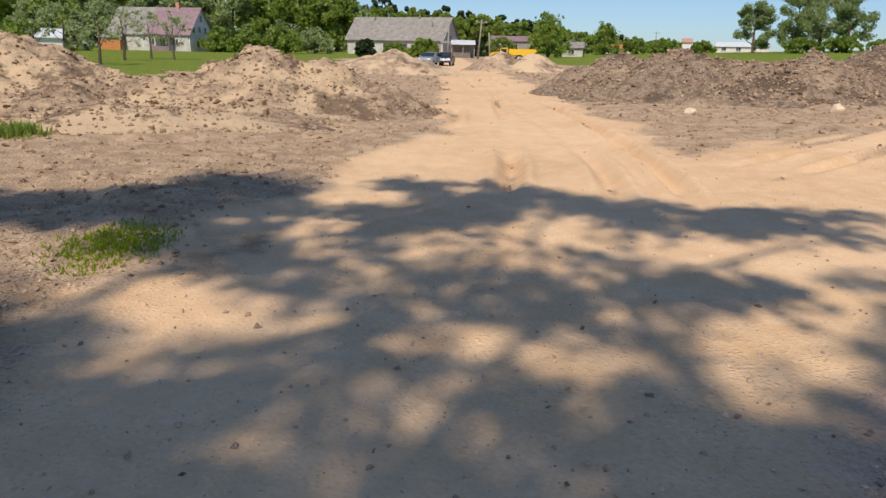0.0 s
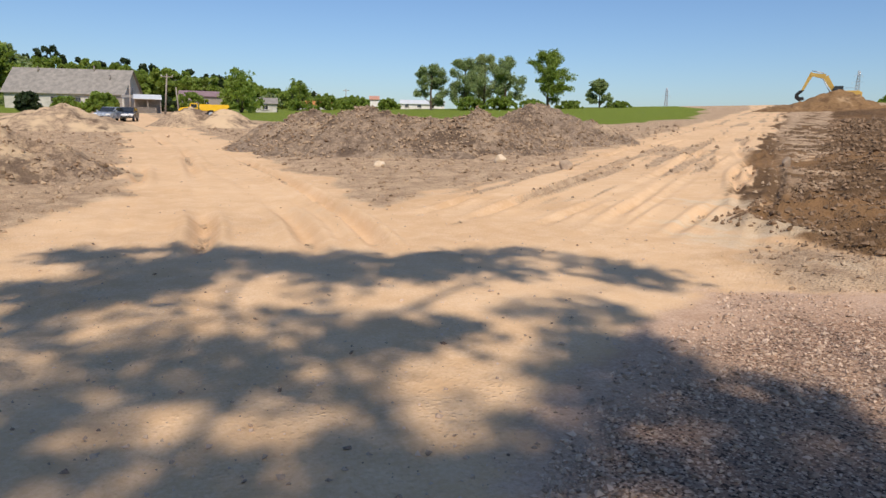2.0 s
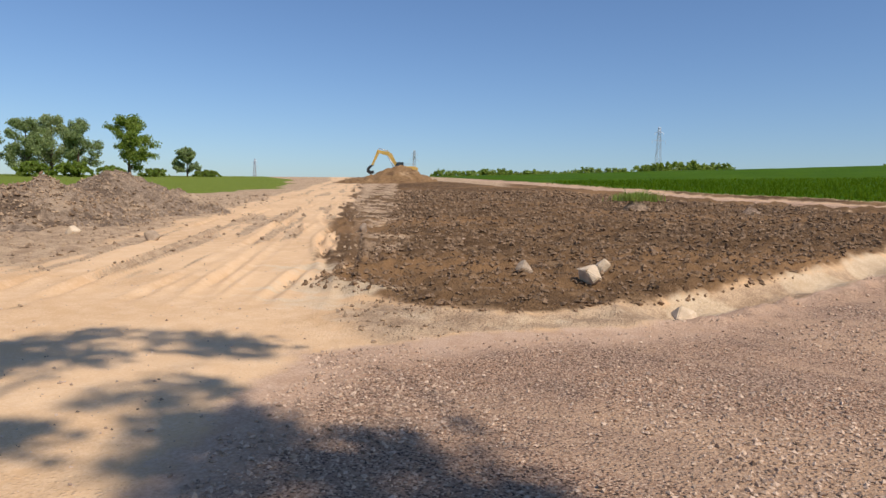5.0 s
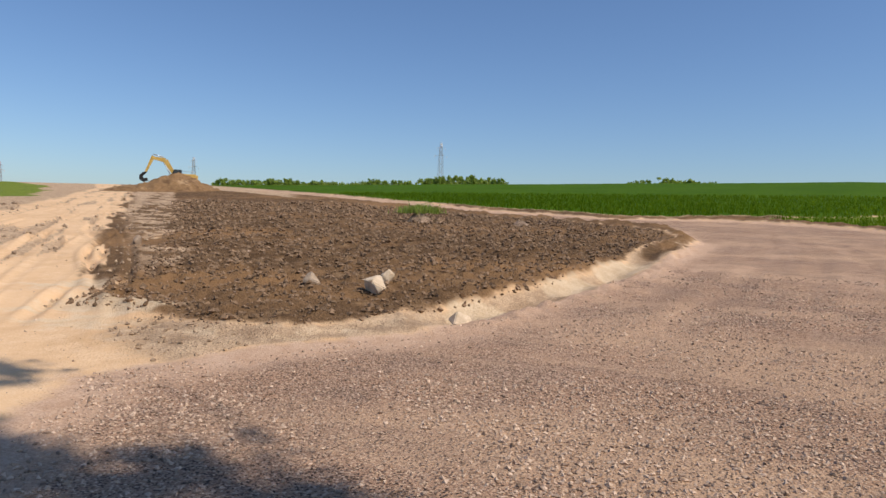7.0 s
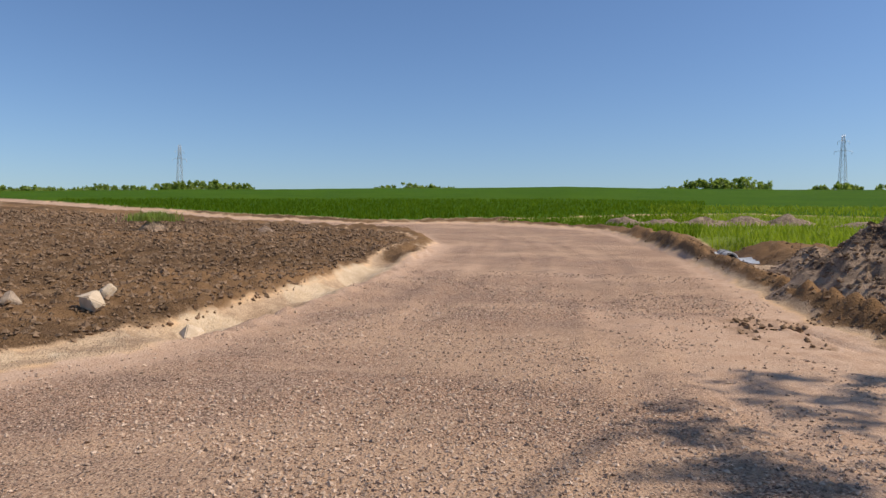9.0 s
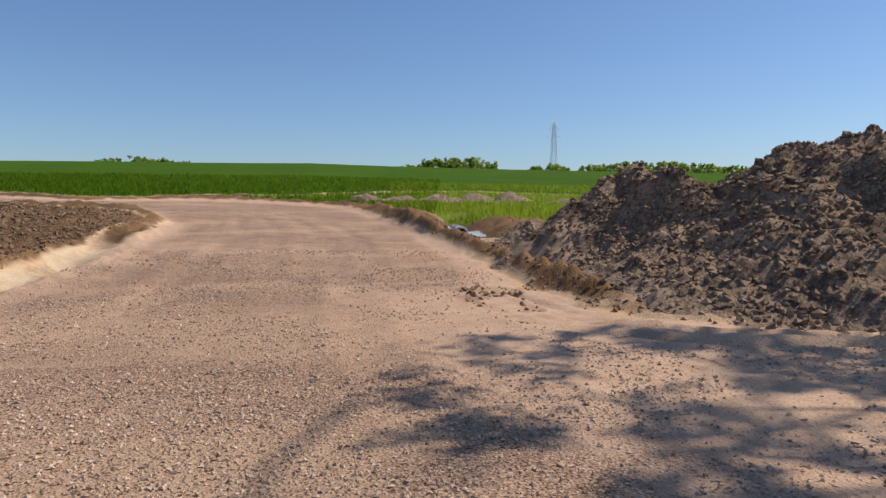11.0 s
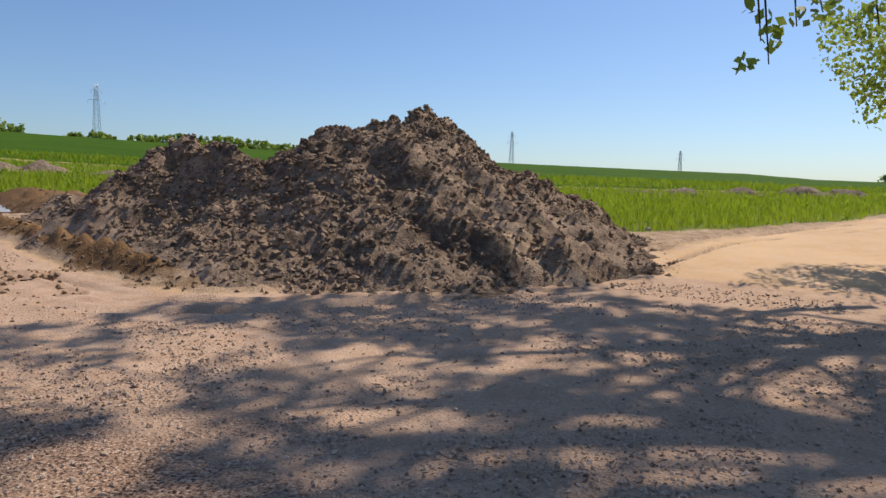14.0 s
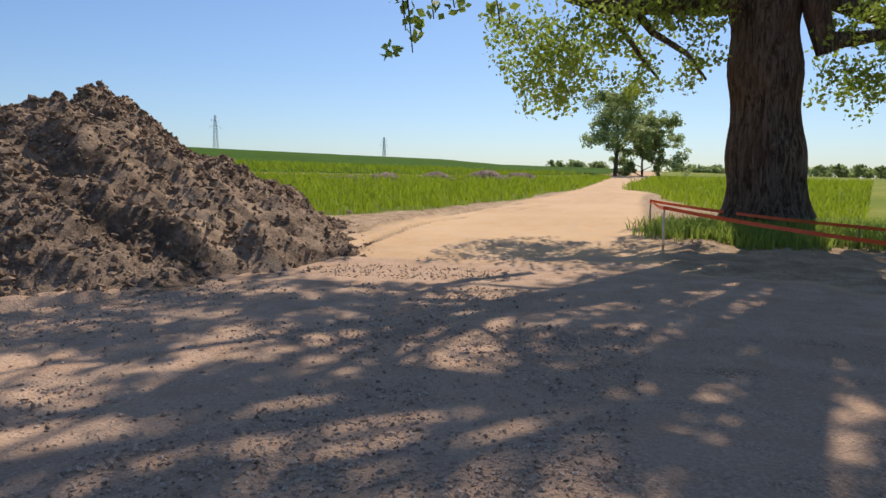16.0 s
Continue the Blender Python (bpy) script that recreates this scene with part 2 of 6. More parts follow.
def leaf_material(name, a, b, through_tint, gloss=0.3):
    n = Nodes(name)
    c = n.mix(n.rnd(island=True), a, b)
    c = n.mix(n.ramp(n.noise(0.6, 3), 0.35, 0.65), c, n.mix(0.5, c, b))
    n.put(n.bsdf.inputs["Base Color"], c)
    n.bsdf.inputs["Roughness"].default_value = 0.5
    n.bsdf.inputs["Specular IOR Level"].default_value = gloss
    tr = n.tree.nodes.new("ShaderNodeBsdfTranslucent")
    n.put(tr.inputs["Color"], n.mix(0.5, c, through_tint))
    m = n.tree.nodes.new("ShaderNodeMixShader")
    m.inputs[0].default_value = 0.5
    n.tree.links.new(n.bsdf.outputs[0], m.inputs[1])
    n.tree.links.new(tr.outputs[0], m.inputs[2])
    n.tree.links.new(m.outputs[0], n.out.inputs["Surface"])
    return n.mat


def bark_material():
    n = Nodes("bark")
    v = n.stretch(1.0, 1.0, 0.16)
    ridge = n.noise(9, 6, 0.7, v, 1.2)
    c = n.mix(n.ramp(ridge, 0.38, 0.62), (0.045, 0.032, 0.024), (0.20, 0.155, 0.12))
    c = n.mix(n.ramp(n.noise(0.7, 4), 0.45, 0.7), c, n.mix(0.6, c, (0.16, 0.1, 0.07)))
    n.bump(ridge, 1.0, 0.09)
    return n.done(c, 0.95, 0, 0.15)


M_GROUND = ground_material()
M_HEAP = heap_material("dark_topsoil", (0.12, 0.083, 0.057), (0.44, 0.313, 0.217), (0.52, 0.375, 0.255), 0.58)
M_HEAP_PALE = heap_material("dry_topsoil", (0.17, 0.115, 0.078), (0.52, 0.38, 0.25), (0.60, 0.44, 0.275), 0.47)
M_HEAP_GREY = heap_material("grey_topsoil", (0.13, 0.09, 0.063), (0.38, 0.285, 0.20), (0.46, 0.34, 0.225), 0.62)
M_CLAY = heap_material("brown_clay", (0.17, 0.095, 0.045), (0.30, 0.185, 0.09), (0.40, 0.27, 0.15), 0.62)
M_BARK = bark_material()
M_LEAF = leaf_material("poplar_leaf", (0.11, 0.17, 0.028), (0.28, 0.37, 0.07), (0.50, 0.60, 0.09))
M_LEAF_DARK = leaf_material("wood_leaf", (0.11, 0.165, 0.03), (0.30, 0.38, 0.075), (0.44, 0.56, 0.09))
M_LEAF_PALE = leaf_material("willow_leaf", (0.20, 0.25, 0.11), (0.42, 0.48, 0.22), (0.52, 0.60, 0.22))
M_LEAF_GREY = leaf_material("field_leaf", (0.15, 0.20, 0.085), (0.36, 0.44, 0.19), (0.48, 0.58, 0.21))
M_NEEDLE = leaf_material("pine_needle", (0.025, 0.045, 0.02), (0.06, 0.09, 0.035), (0.10, 0.15, 0.05))
M_GRASS = leaf_material("grass_blade", (0.10, 0.155, 0.005), (0.28, 0.36, 0.02), (0.44, 0.54, 0.04), 0.12)
M_CROP = leaf_material("crop_blade", (0.045, 0.10, 0.003), (0.11, 0.19, 0.008), (0.22, 0.32, 0.012), 0.05)
M_STONE = simple("field_stone", (0.30, 0.225, 0.16), (0.50, 0.39, 0.285), 6, 0.9, 0, 0.01, 0.2)
M_STONE_PALE = simple("pale_stone", (0.56, 0.43, 0.29), (0.72, 0.58, 0.42), 5, 0.85, 0, 0.01, 0.25)


def grains(name, dark, light):
    """Lumps that each have their own tone."""
    n = Nodes(name)
    c = n.mix(n.rnd(island=True), dark, light)
    c = n.mix(n.ramp(n.noise(14, 4), 0.35, 0.65, 0.0, 0.5), c, light)
    n.bump(n.noise(40, 4), 0.7, 0.012)
    return n.done(c, 0.95, 0, 0.12)


M_PEBBLE = grains("gravel_stone", (0.15, 0.10, 0.07), (0.70, 0.52, 0.385))
M_CLOD = grains("soil_clod", (0.10, 0.065, 0.038), (0.30, 0.20, 0.125))
M_CLOD_HEAP = grains("topsoil_clod", (0.10, 0.07, 0.048), (0.34, 0.245, 0.17))
M_CLOD_PALE = grains("dry_clod", (0.19, 0.13, 0.085), (0.46, 0.335, 0.22))
AZ_KEYS = (-180, -150, -110, -60, -30, -20, 10, 41, 57, 74, 89, 105, 127, 163, 175, 180)
HORIZON = (1.1, 0.2, 0.2, 0.5, 0.6, 0.7, 1.0, 1.9, 2.3, 3.0, 3.4, 3.6, 3.0, 1.9, 1.5, 1.1)
RISE = (1.3, 1.3, 1.0, 0.9, 0.9, 0.95, 1.0, 2.0, 2.3, 2.4, 2.4, 2.2, 1.8, 1.5, 1.4, 1.3)
EYE = 1.6


def ground_z(x, y):
    """Height of the lie of the land: level round the junction, rising to the hill and the woods."""
    x, y = np.asarray(x, float), np.asarray(y, float)
    r = np.hypot(x, y) + 1e-6
    az = np.degrees(np.arctan2(x, y))
    crest = EYE + 220 * np.tan(np.radians(np.interp(az, AZ_KEYS, HORIZON)))
    mid = np.interp(az, AZ_KEYS, RISE)
    s = np.clip((r - 5) / 55, 0, 1)
    near = mid * (0.25 * s * s + 0.75 * s) * np.clip((r - 5) / 12, 0, 1)
    u = np.clip((r - 60) / 160, 0, 1)
    far = (crest - mid) * u
    return near + far + np.clip(r - 220, 0, None) * 0.004


# ---- the plan: tracks, plot and field ----
SAND_ROAD = [(1.5, -3), (1.2, 4), (2.0, 11), (2.3, 18), (2.5, 36), (2.3, 64), (2.0, 80), (0.5, 130)]
HILL_ROAD = [(3.4, 7.0), (5.6, 9.2), (11.0, 13.6), (31.5, 31.2), (110, 95), (170, 150)]
GRAVEL_ROAD = [(-2, -1.5), (4, -1.2), (9, -2), (16, -4), (25, -6.2), (36, -8.2), (45, -8.0), (52, -2.5), (56, 6), (63, 17), (80, 36), (114, 66), (150, 100)]
GRAVEL = [(-8, -1.5), (-3, -1.0), (1.5, 3.2), (5.5, 5.2), (7.5, 4.3), (9.2, 2.75), (11.6, 1.9), (15, 0.6), (19, -0.5), (24, -1.4), (32.5, -3.0), (39.5, -2.6), (45.5, -2.2), (51, 4), (57.5, 12.5), (72, 26), (103, 53), (140, 86),
          (144, 83), (98, 44), (77.5, 25.8), (63, 12.6), (60.4, 6), (56.5, 1), (60, -7), (55.5, -12.6), (49, -16), (45, -16), (38, -14.6), (34, -13.5), (25.5, -11.9), (16.6, -9.2), (11.8, -7.9), (9, -7.35), (7.2, -7.5), (6.1, -9.3), (5.1, -11.2), (4.3, -12.4), (2, -13.5), (-2, -13), (-5.3, -11.5), (-8, -6)]
TRENCH = [(10.3, 2.75), (11.8, 2.35), (14.4, 1.35), (17.1, 0.55), (20.5, -0.25), (25.3, -1.0), (31, -2.3)]
LANE = [(1, 1), (0.2, -8), (0.0, -14), (-1.1, -21), (-4.6, -35), (-8.5, -50), (-17.3, -92), (-40, -190)]
PLOT = [(8.9, 9.0), (7.9, 5.2), (8.3, 4.0), (9.5, 3.2), (12, 2.4), (15.2, 1.2), (20.6, 0.1), (32.5, -2.3), (39.0, -1.8), (49, 5.0), (54, 14), (70, 32), (108, 67), (145, 110), (120, 96), (102, 77), (30, 22.8), (14, 11.4)]
FIELD = [(230, 172), (150, 93), (99, 45), (79, 27.3), (64.8, 13.7), (63, 6), (58.8, 0.8), (62.5, -8), (65, -18), (69, -25), (71, -37), (62, -46), (40, -55), (18, -64), (6, -69), (-3, -77), (-13.8, -98), (-36, -190), (-60, -900), (900, -900), (2500, 0), (900, 900)]
GRASS_STRIP = [(61.5, -9), (57, -14), (50, -18), (46, -17.6), (41, -18.3), (34, -18.5), (28, -20), (20, -21.5), (12, -22.5), (4.2, -21.8), (2.6, -24.6), (0.9, -28.2), (-0.9, -32), (-5.6, -45), (-13.5, -79), (-15, -98), (-3, -78), (6, -70), (18, -65), (40, -56), (63, -47), (72, -38), (70, -25)]
MEADOW = [(-8.5, -21), (-8.5, -50), (-20, -95), (-44, -195), (-90, -900), (-1500, -900), (-900, -100), (-60, -30)]
YARD_GRASS = [(-11, 27), (-18, 45), (-9, 60), (-14, 95), (-10, 140), (-20, 400), (-400, 400), (-400, 20), (-60, 15), (-30, 24)]
FAR_GRASS = [(18, 60), (14, 90), (40, 400), (400, 480), (160, 175), (105, 105), (60, 62), (42, 52)]


def ruts(side, along, lines, depth, width, seed):
    """Wheel ruts with a small ridge beside each."""
    z = 0.0
    for k, off in enumerate(lines):
        wander = (vnoise(along * 0.07, along * 0 + k, seed) - 0.5) * 1.1
        d = side - off - wander
        strength = 0.2 + 1.2 * step01(0.3, 0.8, vnoise(along * 0.22, along * 0 + k, seed + 3))
        z = z - depth * strength * np.exp(-(d / width) ** 2) + 0.75 * depth * strength * np.exp(-((np.abs(d) - 1.7 * width) / (0.7 * width)) ** 2)
    return z


def lie(x, y):
    """The ground's height with its relief, and the share of each surface."""
    r = np.hypot(x, y)
    z = ground_z(x, y)
    d1, a1, s1 = line_side(x, y, SAND_ROAD)
    d2, a2, s2 = line_side(x, y, HILL_ROAD)
    d4, a4, s4 = line_side(x, y, GRAVEL_ROAD)
    d3, a3, s3 = line_side(x, y, LANE)
    gravel = inside(x, y, GRAVEL)
    wav = (fbm(x, y, 2.2, 4, 8) - 0.5) * 2.4
    on1 = step01(3.1, 1.7, d1 + wav - 1.0 * step01(14, 9, y) - 0.1)
    on2 = step01(4.3, 2.3, d2 + wav * 0.7)
    on3 = step01(4.2, 2.8, d3 + step01(-15, -45, y) * 1.3)
    on4 = step01(-0.45, 0.35, gravel + 0.5 * (fbm(x, y, 1.2, 3, 19) - 0.5))
    plot = inside(x, y, PLOT)
    field, meadow = inside(x, y, FIELD), inside(x, y, MEADOW)
    yard, far = inside(x, y, YARD_GRASS), inside(x, y, FAR_GRASS)
    road = np.maximum(np.maximum(on1, on2), np.maximum(on3, on4))
    wob = (fbm(x, y, 5.0, 4, 3) - 0.5) * 2
    west = step01(7.5, 11, y) * step01(12, 5, d2)
    in_plot = step01(-0.15, 0.5 + 0.9 * west, plot + wob * (0.5 + 1.5 * west))
    in_field = step01(-0.6, 1.0, field + wob * 1.2)
    strip = step01(-0.5, 1.2, inside(x, y, GRASS_STRIP) + wob * 1.2)
    green = np.maximum(np.maximum(step01(-1.0, 1.5, yard + wob * 3), step01(-1, 1.5, far + wob * 2)), strip * (1 - in_field))
    in_meadow = step01(-0.6, 1.5, meadow + wob)
    verge = step01(5.0, 1.0, np.hypot((x + 8.0) / 1.3, (y + 19.5) / 1.0) + wob * 2.0) * step01(2.5, 3.6, d3)
    patch = step01(1.5, 0.7, np.hypot((x + 2.75) / 0.4, (y - 5.7) / 0.75) + wob * 1.3) * 0.42
    green = np.maximum(np.maximum(green * (1 - road) * (1 - in_plot), verge), patch)
    # relief
    near = step01(160, 20, r)
    fine = (fbm(x, y, 1.1, 4, 11) - 0.5) * 0.07 + (fbm(x, y, 0.25, 3, 21) - 0.5) * 0.022
    churned = (fbm(x, y, 1.6, 4, 31) - 0.45) * 0.30 + lumps(x, y, 0.42, 41) * 0.09
    soil = lumps(x, y, 0.55, 51) * 0.20 + lumps(x, y, 0.23, 55) * 0.085 + (fbm(x, y, 3.0, 4, 61) - 0.4) * 0.35
    loose = np.clip(1 - road - in_plot - in_field - in_meadow - 0.6 * green, 0, 1)
    z = z + near * (fine * (0.5 + 0.5 * (1 - on4)) + churned * loose * 0.75 * step01(3, 8, r))
    z = z + in_plot * (0.12 + soil * step01(250, 15, r)) * (0.55 + 0.45 * step01(0, 2.5, plot))
    rut1 = ruts(s1, a1, (-1.25, -0.2, 0.85, 1.75), 0.085, 0.16, 71)
    z = z + on1 * step01(7.5, 10, y) * rut1 * near
    shoulder = step01(5.5, 2.5, d2)
    rut2 = ruts(s2, a2, (-4.3, -3.7, -3.0, -2.4, -1.7, -0.9, -0.2, 0.6, 1.3, 2.0), 0.075, 0.12, 81)
    rut = np.where(d2 < d1, rut2, rut1)
    z = z + shoulder * step01(3, 7, a2) * rut2 * near
    z = z + on4 * ruts(s4, a4, (-2.6, -1.4, 0.3, 1.5, 2.8), 0.018, 0.3, 91) * near * step01(2, 6, r)
    z = z + on3 * ruts(s3, a3, (-1.0, 0.75), 0.05, 0.3, 95) * step01(8, 14, r)
    z = z + in_field * (0.35 + 0.12 * (fbm(x, y, 2.5, 3, 99) - 0.5)) + green * (0.06 + 0.1 * (fbm(x, y, 0.7, 3, 97) - 0.4)) * step01(4, 9, r)
    # a strip of bare dark earth between the gravel and the crop
    bare = step01(18, 26, x) * step01(-26, -20, y) * (1 - on4) * (1 - in_field) * (1 - in_plot) * (1 - green) * step01(60, 64, np.degrees(np.arctan2(x, y)))
    z = z + bare * (0.10 + 0.28 * lumps(x, y, 0.7, 13) + 0.25 * (fbm(x, y, 2.4, 3, 14) - 0.4)) * step01(120, 60, r)
    # a ridge of scraped earth along the gravel's edge, and the ditch behind it
    lip_d = line_side(x, y, [(7.6, -8.1), (9.1, -8.15), (12.4, -8.85), (16, -9.75), (22, -11.4), (33, -14.2), (44, -17.0)])[0]
    lip = 1.25 * np.exp(-(lip_d / 0.36) ** 2) * step01(7.5, 10.5, x)
    z = z + 0.30 * lip * (0.55 + 0.8 * lumps(x, y, 0.35, 15))
    ditch = line_side(x, y, [(23, -13.2), (29.5, -16.3), (36, -18.5)])[0]
    z = z - 0.8 * np.exp(-(ditch / 1.1) ** 2)
    # wheel marks that skirt the tall heap and swing into the lane
    skirt, skirt_a, skirt_s = line_side(x, y, [(10.5, -7.4), (8.2, -7.2), (6.9, -8.0), (5.4, -10.1), (4.1, -12.3), (3.5, -15.0), (3.0, -19.4), (0.8, -26.4), (-3.0, -36)])
    skirted = step01(2.2, 1.0, skirt) * step01(5, 7, r)
    rut5 = ruts(skirt_s, skirt_a, (-1.1, -0.6, -0.1, 0.4), 0.055, 0.13, 87)
    z = z + skirted * rut5
    # the wet clay trench along the plot's foot
    cut, cut_a, _ = line_side(x, y, TRENCH)
    wet_cut = np.exp(-(cut / 0.42) ** 2) * step01(9.5, 11.5, x) * step01(32, 27, x)
    z = z - 0.20 * wet_cut + 0.16 * np.exp(-((cut - 0.75) / 0.3) ** 2) * step01(9, 10.5, x) * step01(32, 27, x) * lumps(x, y, 0.33, 16)
    edge = 1.25 * np.exp(-(cut / 0.55) ** 2) * step01(10.5, 12, x) * step01(32, 27, x) * step01(0.28, 0.5, vnoise(cut_a * 0.55, cut_a * 0, 17)) + 0.5 * np.exp(-(plot / 0.5) ** 2) * step01(13, 10, x) * step01(0.4, 0.6, fbm(x, y, 0.6, 3, 18))
    swirl = np.exp(-(((x - 8.9) / 1.5) ** 2 + ((y - 7.7) / 1.9) ** 2)) + 0.7 * np.exp(-(((x - 11.0) / 1.1) ** 2 + ((y - 10.4) / 1.3) ** 2))
    streak = fbm(s4 * 1.25, a4 * 0.09, 1.0, 4, 33)
    share = dict(
        gravel=on4 * (1 - 0.62 * step01(1.7, 0.2, gravel + wob * 0.6)) * (1 - 0.65 * step01(-2, -5, y) * step01(16, 12, r)) * (1 - 0.55 * step01(50, 75, r)) * (0.34 + 1.0 * streak + 0.3 * step01(0.4, 0.6, fbm(x, y, 2.6, 4, 27))) * step01(26, 52, np.where(x > 0, np.degrees(np.arctan2(x, y)), np.where(y < 0, 90, -90)) + wob * 9),
        rough=np.maximum(np.maximum(np.maximum(loose, 0.72 * shoulder * step01(4, 8, a2) * step01(0.52, 0.66, fbm(s2 * 2.4, a2 * 0.12, 1.0, 4, 85))), step01(2.2, 4.8, d2) * shoulder * 0.8), np.maximum(np.maximum(on1 * step01(7.5, 10, y), shoulder * step01(3, 7, a2)) * 0.75 * step01(0.02, 0.11, -rut) * step01(0.36, 0.58, fbm(x, y, 1.3, 4, 83)), skirted * 0.9 * step01(0.0, 0.045, -rut5))),
        soil=np.maximum(np.maximum(in_plot * (1 - 0.35 * step01(0.8, 0, plot)), 0.85 * step01(1.9, 3.1, -s2) * shoulder * step01(5, 9, a2) * step01(0.40, 0.56, fbm(a2 * 0.22, s2 * 1.8, 1.0, 4, 29))), np.maximum(np.maximum(np.maximum(bare * 0.8, lip), 0.72 * west * (1 - on2) * step01(-3.5, -1.5, plot) * step01(0.34, 0.54, fbm(x, y, 0.9, 4, 47))), 0.42 * step01(1.25, 0.6, np.hypot((x + 2.6) / 1.5, (y - 5.9) / 2.3) + wob * 0.3) * step01(0.40, 0.56, fbm(x, y, 0.9, 4, 43))) + 0.45 * skirted * step01(0.5, 0.62, fbm(x, y, 1.1, 3, 37)) * step01(-22, -14, y)),
        dust=np.maximum(on4 * step01(20, 46, np.where(x > 0, np.degrees(np.arctan2(x, y)), np.where(y < 0, 90, -90)) + wob * 9), np.maximum(on3, skirted) * step01(-6, -10, y) * (1 - 0.55 * step01(-11, -15, y))) * 0.85 * (1 - green),
        grass=green, crop=in_field, meadow=in_meadow,
        damp=np.maximum(0.9 * np.exp(-(ditch / 0.9) ** 2), 0.5 * np.exp(-((cut - 0.05) / 0.18) ** 2) * step01(12, 13, x) * step01(15, 14, x)),
        pale=np.maximum(edge, swirl * step01(0.30, 0.55, fbm(x * 1.2, y * 0.6, 1.0, 3, 39))) * (1 - 0.6 * in_plot * step01(0.5, 1.2, plot)))
    return z, {k: np.clip(v, 0, 1) for k, v in share.items()}


def build_ground():
    az = np.radians(np.concatenate([np.arange(-36, 212, 0.22), np.arange(212, 324, 2.0)]))
    rings = [0.001]
    while rings[-1] < 1.6:
        rings.append(rings[-1] * 1.2)
    while rings[-1] < 4200:
        rings.append(rings[-1] * (1.0125 if rings[-1] < 40 else 1.022 if rings[-1] < 300 else 1.06))
    rings = np.array(rings)
    rr, aa = np.meshgrid(rings, az, indexing="ij")
    x, y = (rr * np.sin(aa)).ravel() + 0.031, (rr * np.cos(aa)).ravel() + 0.017
    z, share = lie(x, y)
    m, n = len(rings), len(az)
    i, j = np.meshgrid(np.arange(m - 1), np.arange(n), indexing="ij")
    a, b = i * n + j, i * n + (j + 1) % n
    faces = np.stack([a, b, b + n, a + n], -1).reshape(-1, 4)[:, ::-1]
    me = mesh_from("ground", np.column_stack([x, y, z]), faces)
    for k, v in share.items():
        attr(me, k, v)
    me.materials.append(M_GROUND)
    return tagged(new("ground", me), "dry sandy earth, gravel tracks, tilled soil and green crop field", "ground", kind="structure")


ground = build_ground()


# ---- spoil heaps ----
def lobes_height(x, y, lobes):
    """Heaps of tipped earth: rounded cones (x, y, height, half width along, half width across, turn)."""
    h = np.full(np.shape(x), -1.0)
    for cx, cy, top, ra, rb, turn in lobes:
        c, s = math.cos(radians(turn)), math.sin(radians(turn))
        u, v = ((x - cx) * c + (y - cy) * s) / ra, (-(x - cx) * s + (y - cy) * c) / rb
        wob = 0.16 * (vnoise(x * 0.8 + cx, y * 0.8, 5) - 0.5) + 0.10 * (vnoise(x * 2.1, y * 2.1 + cy, 6) - 0.5)
        d = np.sqrt(u * u + v * v + 0.03) + wob
        f = top * (1.08 - d) / 0.96
        f = np.where(d < 1.08, f, -0.6 * (d - 1.08))
        h = np.where(np.abs(h - f) < 0.3, np.maximum(h, f) + (0.3 - np.abs(h - f)) ** 2 / 1.2, np.maximum(h, f))
    return h


def heap_relief(x, y, seed):
    """Crumbling tipped earth: hollows, clods of several sizes, crumbs."""
    big = 0.62 * (fbm(x, y, 1.8, 4, seed + 2) - 0.5) + 0.24 * (lumps(x, y, 0.85, seed + 8) - 0.25)
    return big + 0.30 * (fbm(x, y, 0.55, 3, seed + 12) - 0.5) + 0.16 * lumps(x, y, 0.40, seed + 9) + 0.10 * lumps(x, y, 0.22, seed + 7) - 0.11


def heap(name, lobes, material, label, cell=0.12, rugged=1.0, seed=0):
    x0 = min(l[0] - max(l[3], l[4]) * 1.25 for l in lobes)
    x1 = max(l[0] + max(l[3], l[4]) * 1.25 for l in lobes)
    y0 = min(l[1] - max(l[3], l[4]) * 1.25 for l in lobes)
    y1 = max(l[1] + max(l[3], l[4]) * 1.25 for l in lobes)
    xs, ys = np.arange(x0, x1, cell), np.arange(y0, y1, cell)
    gx, gy = np.meshgrid(xs, ys, indexing="ij")
    gx = gx + (hash01(gx * 100, gy * 100, seed) - 0.5) * cell * 0.5
    gy = gy + (hash01(gx * 100, gy * 100, seed + 1) - 0.5) * cell * 0.5
    x, y = gx.ravel(), gy.ravel()
    h = lobes_height(x, y, lobes)
    rug = rugged * (heap_relief(x, y, seed))
    h = h + rug * step01(-0.1, 0.8, h)
    z = ground_z(x, y) + h - 0.04
    m, n = gx.shape
    keep = (h > -0.12).reshape(m, n)
    ok = keep[:-1, :-1] & keep[1:, :-1] & keep[1:, 1:] & keep[:-1, 1:]
    i, j = np.nonzero(ok)
    faces = np.column_stack([i * n + j, (i + 1) * n + j, (i + 1) * n + j + 1, i * n + j + 1])
    used = np.unique(faces)
    back = np.zeros(m * n, int)
    back[used] = np.arange(len(used))
    me = mesh_from(name, np.column_stack([x, y, z])[used], back[faces])
    me.materials.append(material)
    return tagged(new(name, me), label, "soil heap", "spoil heaps")


